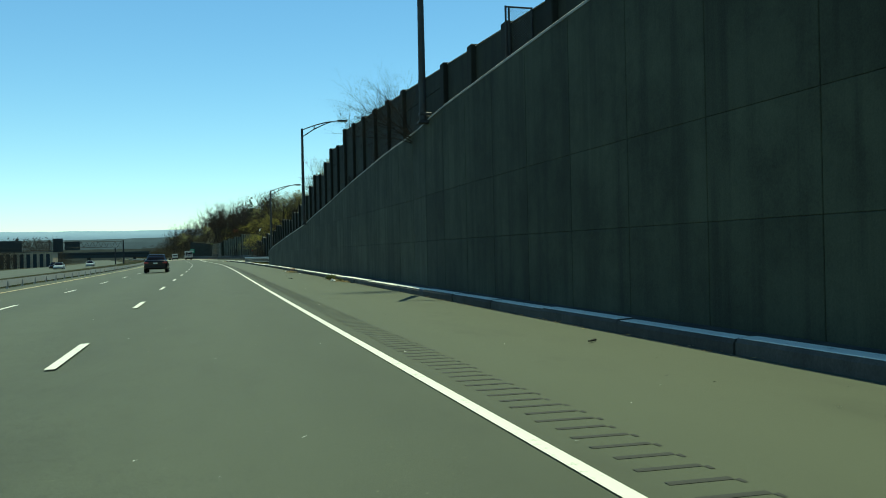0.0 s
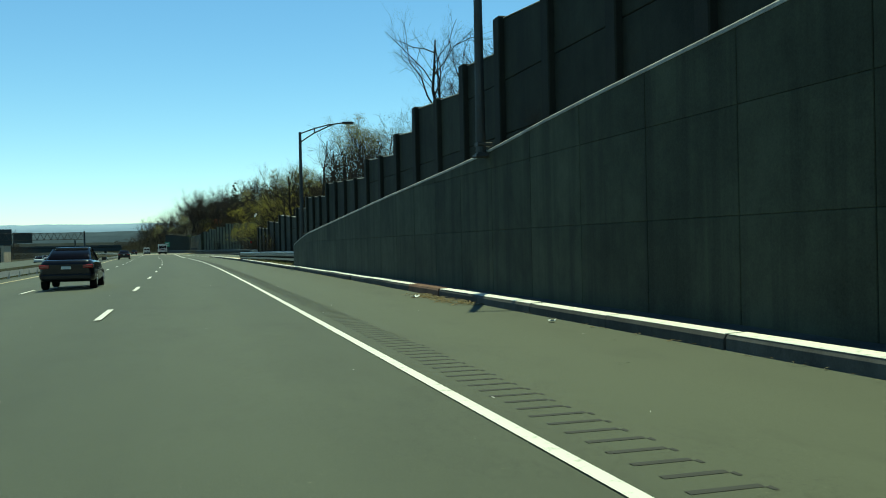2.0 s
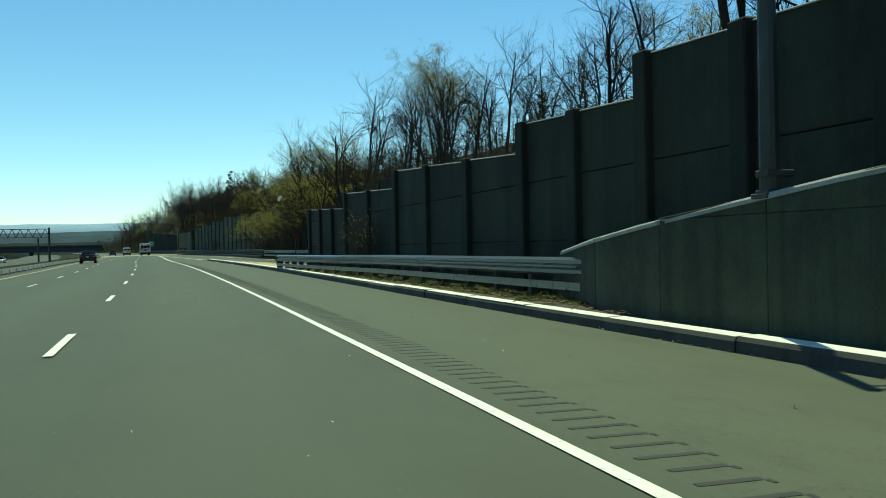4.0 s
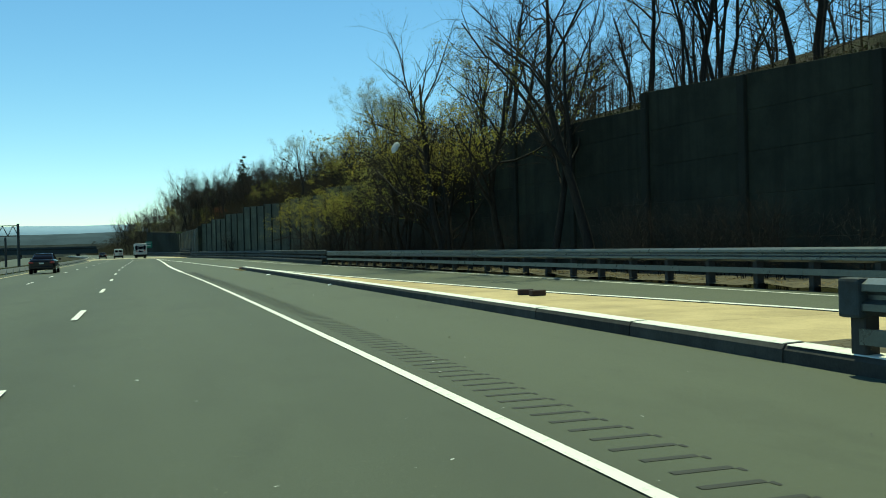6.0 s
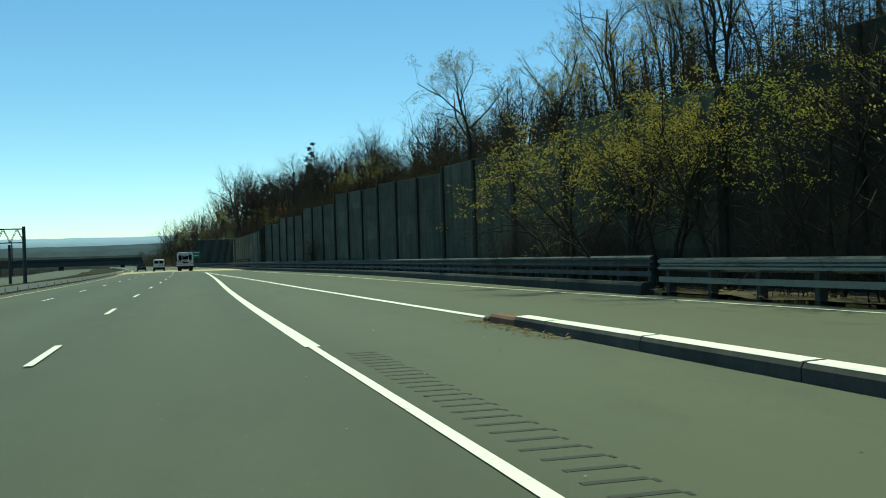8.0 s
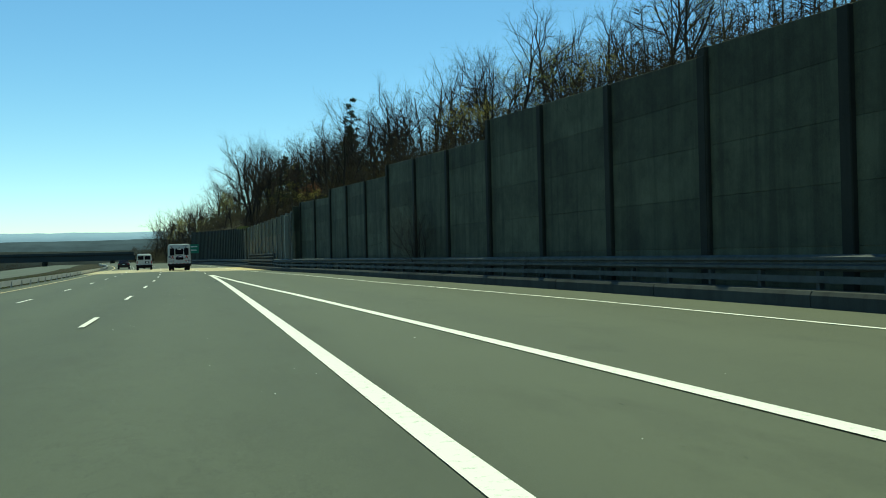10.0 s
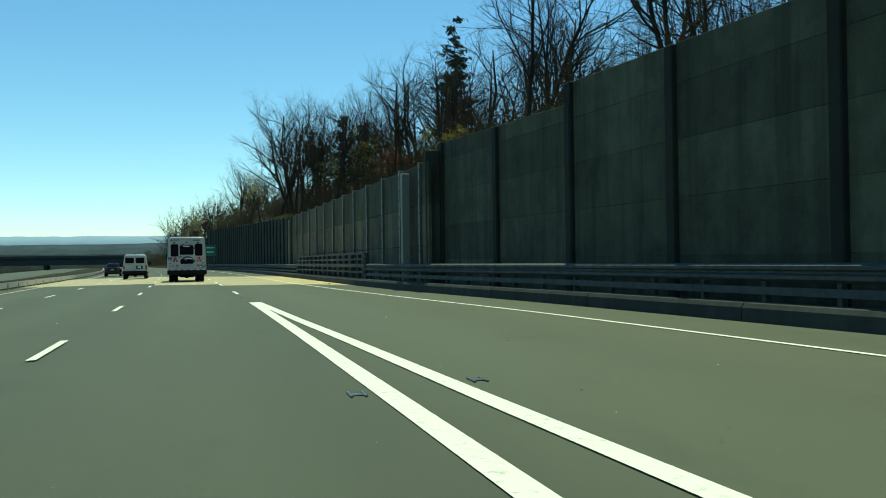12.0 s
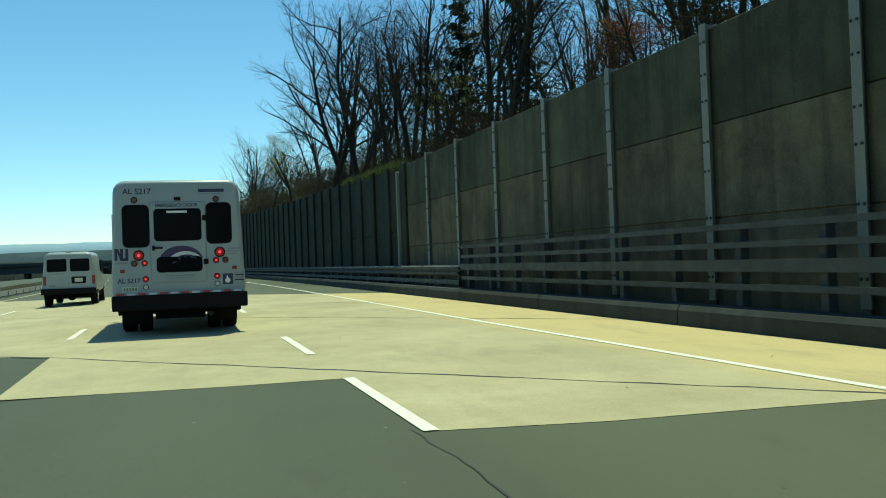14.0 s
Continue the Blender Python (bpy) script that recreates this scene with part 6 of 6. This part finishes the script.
def far_woods():
    """Bare and budding trees too far off to tell apart, each a loose brush of limbs."""
    rnd = random.Random(19)
    v, f = [], []
    for k in range(3600):
        y = 310 + 1130 * rnd.random() ** 1.4
        off = rnd.uniform(-0.46 * y, 0.22 * y)
        w = far_wall_off(y)
        if -46 < off < w + 1 or (off > 0 and y < 440) or (-56 < off < -40 and 200 < y < 360):
            continue
        if k < 150:
            y, off = rnd.uniform(358, 440), rnd.uniform(-100, -47)
        elif k < 175:
            y, off = rnd.uniform(334, 342), rnd.uniform(-63, -56)
        h = rnd.uniform(8, 12) if k < 150 else rnd.uniform(5, 11) if off > 0 else rnd.uniform(3.5, 8)
        foot = Vector(at(y, off, hill(y, off) - 0.3))
        for _ in range(60):
            t = rnd.random() ** 0.7
            r = h * 0.30 * (0.25 + math.sin(math.pi * min(1, t * 0.9)))
            c = foot + Vector((rnd.gauss(0, r * 0.6), rnd.gauss(0, r * 0.6), h * t))
            a = Vector((rnd.gauss(0, 0.6), rnd.gauss(0, 0.6), rnd.uniform(0.3, 1.2))).normalized() * h * rnd.uniform(0.05, 0.13)
            b = a.orthogonal().normalized()
            b = (b * math.cos(k) + a.normalized().cross(b) * math.sin(k)) * h * rnd.uniform(0.003, 0.010)
            n = len(v)
            v += [tuple(c - a), tuple(c + b), tuple(c + a), tuple(c - b)]
            f += [(n, n + 1, n + 2), (n, n + 2, n + 3)]
    tagged(mesh_ob("far_woods", v, f, m_leaf("far_woods_mix", (0.024, 0.021, 0.016), (0.045, 0.040, 0.026), (0.055, 0.045, 0.034), 0.9), closed=False), "distant mixed woods of bare and budding trees", "woods", kind="stuff")


far_woods()


def slope_woods():
    """Closed mass of brush and treetops on the far slope."""
    rnd = random.Random(23)
    v, f = [], []
    for k in range(9000):
        y = 400 + 700 * rnd.random() ** 1.3
        off = far_wall_off(y) + 1 + 80 * rnd.random() ** 1.4
        c = Vector(at(y, off, hill(y, off) + rnd.uniform(0.2, 2.4)))
        s = rnd.uniform(0.4, 1.1)
        for _ in range(10):
            a = Vector((rnd.gauss(0, 1), rnd.gauss(0, 1), rnd.gauss(0.4, 1))).normalized() * s
            b = a.orthogonal().normalized() * s * 0.045
            o = c + Vector((rnd.gauss(0, s), rnd.gauss(0, s), rnd.gauss(0, s * 0.5)))
            n = len(v)
            v += [tuple(o - a), tuple(o + b), tuple(o + a), tuple(o - b)]
            f += [(n, n + 1, n + 2), (n, n + 2, n + 3)]
    tagged(mesh_ob("slope_brush", v, f, m_leaf("slope_brush_mix", (0.03, 0.028, 0.018), (0.05, 0.05, 0.026), (0.065, 0.05, 0.032), 0.9), closed=False), "dense bare brush covering the far slope", "brush", kind="stuff")


slope_woods()


def thicket():
    """Saplings and leafless brush that close the slope between the trees behind the wall."""
    rnd = random.Random(29)
    v, f = [], []

    def blade(p, q, w):
        side = (q - p).cross(Vector((rnd.gauss(0, 1), rnd.gauss(0, 1), 0.3))).normalized() * w
        n = len(v)
        v.extend([tuple(p - side), tuple(p + side), tuple(q)])
        f.append((n, n + 1, n + 2))

    for k in range(2300):
        y = rnd.uniform(196, 352) if k < 1900 else rnd.uniform(112, 196)
        d = 2.2 + 30 * rnd.random() ** 1.3
        off = far_wall_off(y) + d
        foot = Vector(at(y, off, hill(y, off) - 0.2))
        h = rnd.uniform(2.2, 5.5) * (0.55 + 0.45 * min(1.0, d / 9))
        tip = foot + Vector((rnd.gauss(0, 0.3), rnd.gauss(0, 0.3), h))
        blade(foot, tip, rnd.uniform(0.025, 0.06))
        for _ in range(22):
            t = rnd.uniform(0.15, 0.95)
            p = foot.lerp(tip, t)
            r = h * 0.36 * (1.1 - t)
            blade(p, p + Vector((rnd.gauss(0, r), rnd.gauss(0, r), rnd.uniform(0.1, 0.9) * r + 0.15)), rnd.uniform(0.008, 0.022))
    tagged(mesh_ob("thicket", v, f, m_leaf("thicket_twig", (0.014, 0.012, 0.008), (0.030, 0.024, 0.015), (0.045, 0.038, 0.018), 0.9), closed=False), "dense leafless saplings and brush on the slope", "brush", kind="stuff")


thicket()

bridge = thing("overpass", "long dark steel girder overpass in the distance", "bridge", (-105, 680, 0))
part("deck", box(-75, 70, -5, 5, 3.6, 4.2, 0.1), CONC_PARAPET, bridge)
part("girder", box(-75, 70, -4.6, -4.2, 1.2, 3.6, 0.05), OVER_STEEL, bridge)
part("girder", box(-75, 70, 4.2, 4.6, 1.2, 3.6, 0.05), OVER_STEEL, bridge)
part("railing", box(-75, 70, -5.0, -4.85, 4.2, 5.2, 0.03), OVER_STEEL, bridge)
for x in (-60, -30, 0, 30, 60):
    part("pier", box(x - 0.8, x + 0.8, -3.5, 3.5, -8, 1.2, 0.2), CONC_PARAPET, bridge)
WAREHOUSE = m_concrete("warehouse_wall", 0.62, 0.42, 0.35, 0.0, 0.3, tint=(1.0, 0.80, 0.52))
shed = thing("warehouse", "low beige building with ribbed walls beyond the highway", "building", at(345, -46, -2.6))
part("wall", box(-24, 0, 0, 12, 0, 6.2, 0.1), WAREHOUSE, shed)
part("roof", box(-24.3, 0.3, -0.3, 12.3, 6.2, 6.5, 0.08), OVER_STEEL, shed)
for k in range(12):
    part("pilaster", box(-23.9 + 2.1 * k, -23.2 + 2.1 * k, -0.35, -0.002, 0, 6.2, 0.04), WAREHOUSE, shed)
for k in range(11):
    part("recessed_panel", box(-23.1 + 2.1 * k, -21.9 + 2.1 * k, -0.05, 0.02, 0.4, 5.6, 0.02), OVER_STEEL, shed, "dark recessed wall panel")
mast = thing("mast", "thin dark mast far beyond the highway", "mast", at(725, -63, -8))
part("shaft", cyl((0, 0, 0), (0, 0, 23.2), 0.5, 0.3, 10), OVER_STEEL, mast)
far_mast = thing("mast", "distant mast with a boxy head over the plain", "mast", at(1267, -127, -14))
part("shaft", cyl((0, 0, 0), (0, 0, 40), 0.7, 0.5, 10), OVER_STEEL, far_mast)
part("mast_head", box(-1.6, 1.6, -1.6, 1.6, 37, 42, 0.3), OVER_STEEL, far_mast)
board = thing("billboard", "dark roadside sign board beside the overpass", "sign board", (-118, 620, -4))
part("panel", box(-5, 5, -0.3, 0.3, 9, 14.5, 0.1), OVER_STEEL, board)
for x in (-3, 3):
    part("post", box(x - 0.3, x + 0.3, -0.3, 0.3, 0, 9, 0.05), OVER_STEEL, board)

# ---------------------------------------------------------------- litter and small things
DRY = m_leaf("dry_litter", (0.19, 0.14, 0.07), (0.32, 0.26, 0.15), (0.09, 0.07, 0.035), 0.9)
PAPER = m_plain("litter_paper", (0.7, 0.7, 0.66), 0.8, var=0.1)
BRICK = m_plain("old_brick", (0.035, 0.02, 0.016), 0.9, var=0.3)


def litter(name, label, y0, y1, off, count, spread, size, seed, mat=DRY, z=0.0):
    rnd = random.Random(seed)
    v, f = [], []
    for _ in range(count):
        y = rnd.uniform(y0, y1)
        o = off(y) if callable(off) else off
        c = Vector(at(y, o + rnd.gauss(0, spread), z + abs(rnd.gauss(0, size * 0.4)) + 0.008))
        a = rnd.uniform(0, math.pi)
        ln, w = size * rnd.uniform(0.5, 2.2), size * rnd.uniform(0.15, 0.5)
        d = Vector((math.cos(a), math.sin(a), rnd.uniform(-0.25, 0.25)))
        s = Vector((-math.sin(a), math.cos(a), rnd.uniform(-0.4, 0.4))) * w
        n = len(v)
        v += [tuple(c - d * ln), tuple(c + s + Vector((0, 0, w * 0.4))), tuple(c + d * ln), tuple(c - s)]
        f += [(n, n + 1, n + 2), (n, n + 2, n + 3)]
    return tagged(mesh_ob(name, v, f, mat, closed=False), label, "litter", kind="stuff")


def median_grass():
    rnd = random.Random(44)
    v, f = [], []
    for _ in range(15000):
        y = -10 + 380 * rnd.random()
        off = rnd.uniform(-20.6, -12.6)
        root = Vector(at(y, off, hill(y, off) - 0.03))
        tip = root + Vector((rnd.gauss(0, 0.12), rnd.gauss(0, 0.12), rnd.uniform(0.12, 0.34)))
        side = Vector((rnd.gauss(0, 1), rnd.gauss(0, 1), 0)).normalized() * rnd.uniform(0.02, 0.06)
        n = len(v)
        v += [tuple(root - side), tuple(root + side), tuple(tip)]
        f.append((n, n + 1, n + 2))
    tagged(mesh_ob("median_grass", v, f, m_leaf("median_grass_blade", (0.05, 0.075, 0.022), (0.08, 0.10, 0.03), (0.12, 0.10, 0.05), 0.85), closed=False), "rough green and tan grass on the median", "grass", kind="stuff")


median_grass()
litter("leaf_litter", "dry stems and leaves swept against the kerb", 61.5, 66, 3.35, 420, 0.16, 0.05, 1)
litter("leaf_litter", "dry stems and leaves swept against the kerb", 40, 44, 3.45, 260, 0.12, 0.05, 2)
litter("leaf_litter", "thin dry litter along the kerb face", 10, 135, 3.54, 900, 0.05, 0.03, 3)
litter("leaf_litter", "dry leaf litter on the verge under the guardrail", 98, 136, lambda y: kerb_off(y) + 1.1, 9500, 0.32, 0.05, 4, z=0.18)
litter("leaf_litter", "dry leaf litter under the slip road guardrail", 136, 195, lambda y: rail_off(y) + 0.6, 2600, 0.5, 0.06, 5, z=0.12)


def weed(y, off, height, blades, reach, seed, z=0.0, label="dark green weed clump growing from the kerb joint"):
    """A low clump of thin blades."""
    rnd = random.Random(seed)
    v, f = [], []
    for _ in range(blades):
        a, d = rnd.uniform(0, 2 * math.pi), reach * rnd.random() ** 0.6
        root = Vector(at(y + math.sin(a) * d * 0.7, off + math.cos(a) * d * 0.45, z))
        tip = root + Vector((rnd.gauss(0, 0.09), rnd.gauss(0, 0.09), height * rnd.uniform(0.4, 1.0)))
        side = Vector((rnd.gauss(0, 1), rnd.gauss(0, 1), 0)).normalized() * rnd.uniform(0.004, 0.012)
        mid = root.lerp(tip, 0.55) + Vector((rnd.gauss(0, 0.02), rnd.gauss(0, 0.02), 0.02))
        n = len(v)
        v += [tuple(root - side), tuple(root + side), tuple(mid + side), tuple(mid - side), tuple(tip)]
        f += [(n, n + 1, n + 2, n + 3), (n + 3, n + 2, n + 4)]
    return tagged(mesh_ob("weed_clump", v, f, WEED, closed=False), label, "weeds")


WEED = m_leaf("weed_blade", (0.04, 0.065, 0.022), (0.08, 0.105, 0.035), (0.13, 0.12, 0.055), 0.8)
weed(43.6, 3.42, 0.26, 700, 0.34, 51)
weed(41.2, 3.56, 0.12, 260, 0.22, 52)
weed(46.0, 3.55, 0.08, 160, 0.2, 53)
for k in range(44):
    weed(100.5 + 0.8 * k, 4.45 + 0.3 * math.sin(k * 2.4), 0.08 + 0.07 * math.sin(k * 1.7) ** 2, 190, 0.6, 60 + k, 0.18, "grassy weed clump on the verge under the guardrail")
for k in range(12):
    weed(336.3 + 0.9 * k + 0.02 * k * k, 7.3, 0.5, 240, 0.55, 90 + k, far_top(337 + k) - 0.15, "pale green grass tuft overhanging the wall top")
litter("leaf_litter", "brown litter heaped against the kerb face", 39, 43.5, 3.55, 420, 0.06, 0.045, 12)
litter("leaf_litter", "dry stems by the island's tip", 183, 187.5, 3.4, 260, 0.15, 0.05, 6)
litter("pebbles", "pale grit and crumbs scattered on the asphalt", -5, 320, -1.0, 700, 2.6, 0.012, 7, PAPER)
litter("pebbles", "dark crumbs scattered on the shoulder", -5, 320, 2.2, 260, 0.8, 0.02, 8, CRACK)
rnd = random.Random(31)
for y, o, s in ((41.2, 3.2, 0.10), (45.5, 3.4, 0.07), (64.8, 3.0, 0.09), (57.2, 3.3, 0.05), (118.6, 4.4, 0.10), (121.5, 4.5, 0.09), (125, 4.3, 0.07), (171.5, 3.2, 0.10), (157.8, 3.3, 0.06)):
    bm = bmesh.new()
    g = bmesh.ops.create_grid(bm, x_segments=4, y_segments=4, size=s)
    for v in bm.verts:
        v.co.z = abs(rnd.gauss(0, s * 0.35))
    bmesh.ops.solidify(bm, geom=bm.faces[:], thickness=0.004)
    o2 = part("paper_scrap", bm, PAPER, None, smooth=False)
    o2.matrix_basis = Matrix.Translation(at(y, o, 0.02 if o < 3.6 else 0.2)) @ Matrix.Rotation(rnd.uniform(0, 3), 4, "Z")
    tagged(o2, "crumpled scrap of pale paper by the kerb", "litter")
for y, o, a in ((146.0, 5.25, 0.1), (146.5, 5.2, -0.2)):
    b = part("brick", box(-0.16, 0.16, -0.08, 0.08, 0, 0.12, 0.012), BRICK, None)
    b.matrix_basis = Matrix.Translation(at(y, o, 0.136)) @ Matrix.Rotation(a, 4, "Z")
    tagged(b, "loose dark brick lying on the island", "brick")
for y, o, ln in ((47.5, 1.9, 0.35), (12.9, 2.8, 0.12), (305.0, 5.4, 0.3)):
    b = part("tyre_scrap", cyl((0, -ln, 0.02), (0.05, ln, 0.025), 0.018, 0.01, 6), CRACK, None)
    b.matrix_basis = Matrix.Translation(at(y, o, 0.004)) @ Matrix.Rotation(rnd.uniform(0, 3), 4, "Z")
    tagged(b, "dark strip of tyre rubber on the asphalt", "litter")
bm = bmesh.new()
bmesh.ops.create_icosphere(bm, subdivisions=3, radius=0.17)
for v in bm.verts:
    c = v.co.copy()
    k = 1 + 0.45 * noise.noise(c * 9) + 0.25 * noise.noise(c * 23)
    v.co = Vector((c.x * 0.8 * k + 0.12 * c.z, c.y * 0.7 * k, c.z * (1.25 if c.z > 0 else 1.7) * k))
bag = part("plastic_bag", bm, PAPER, None)
bag.matrix_basis = Matrix.Translation(at(168.3, 8.5, 5.6)) @ Matrix.Rotation(0.5, 4, "Y")
tagged(bag, "white plastic bag caught in the branches over the slip road", "plastic bag")
limb = Tubes()
limb_rnd = random.Random(4)
pts, _ = branch_line(limb_rnd, Vector((2.95, 2.0, 4.5)), Vector((-1, -0.7, 0.40)), 4.5, 6, 0.05, 0.0)
limb.tube(pts, [0.05, 0.042, 0.035, 0.028, 0.02, 0.012, 0.006], 6)
for q in pts[2:]:
    for _ in range(3):
        tw, _ = branch_line(limb_rnd, q, Vector((limb_rnd.gauss(-0.5, 0.6), limb_rnd.gauss(0, 0.7), limb_rnd.gauss(0.3, 0.5))).normalized(), limb_rnd.uniform(0.5, 1.1), 3, 0.25, 0.05)
        limb.tube(tw, [0.012, 0.009, 0.006, 0.003], 3)
main, _ = branch_line(limb_rnd, Vector((2.95, 2.0, -0.2)), Vector((0, 0, 1)), 5.2, 5, 0.02, 0.02)
limb.tube(main, [0.11, 0.10, 0.09, 0.08, 0.06, 0.03], 8)
snag = mesh_ob("leaning_sapling", limb.v, limb.f, BARK, closed=False, smooth=True)
snag.location = at(168.3, 8.6, 0.0)
tagged(snag, "bare sapling with one long limb over the slip road", "tree")

# raised pavement markers at the gore
for y, o in ((264.6, -0.26), (265.2, 1.02), (289.3, -0.05)):
    bm = box(-0.075, -0.05, -0.15, 0.15, -0.004, 0.016, 0.005)
    add_box(bm, 0.05, 0.075, -0.15, 0.15, -0.004, 0.016, 0.005)
    add_box(bm, -0.05, 0.05, -0.05, 0.05, -0.004, 0.010, 0.004)
    b = part("pavement_marker", bm, GALV, None)
    b.matrix_basis = Matrix.Translation(at(y, o, 0.004))
    tagged(b, "worn metal pavement marker set in the road", "road marker")
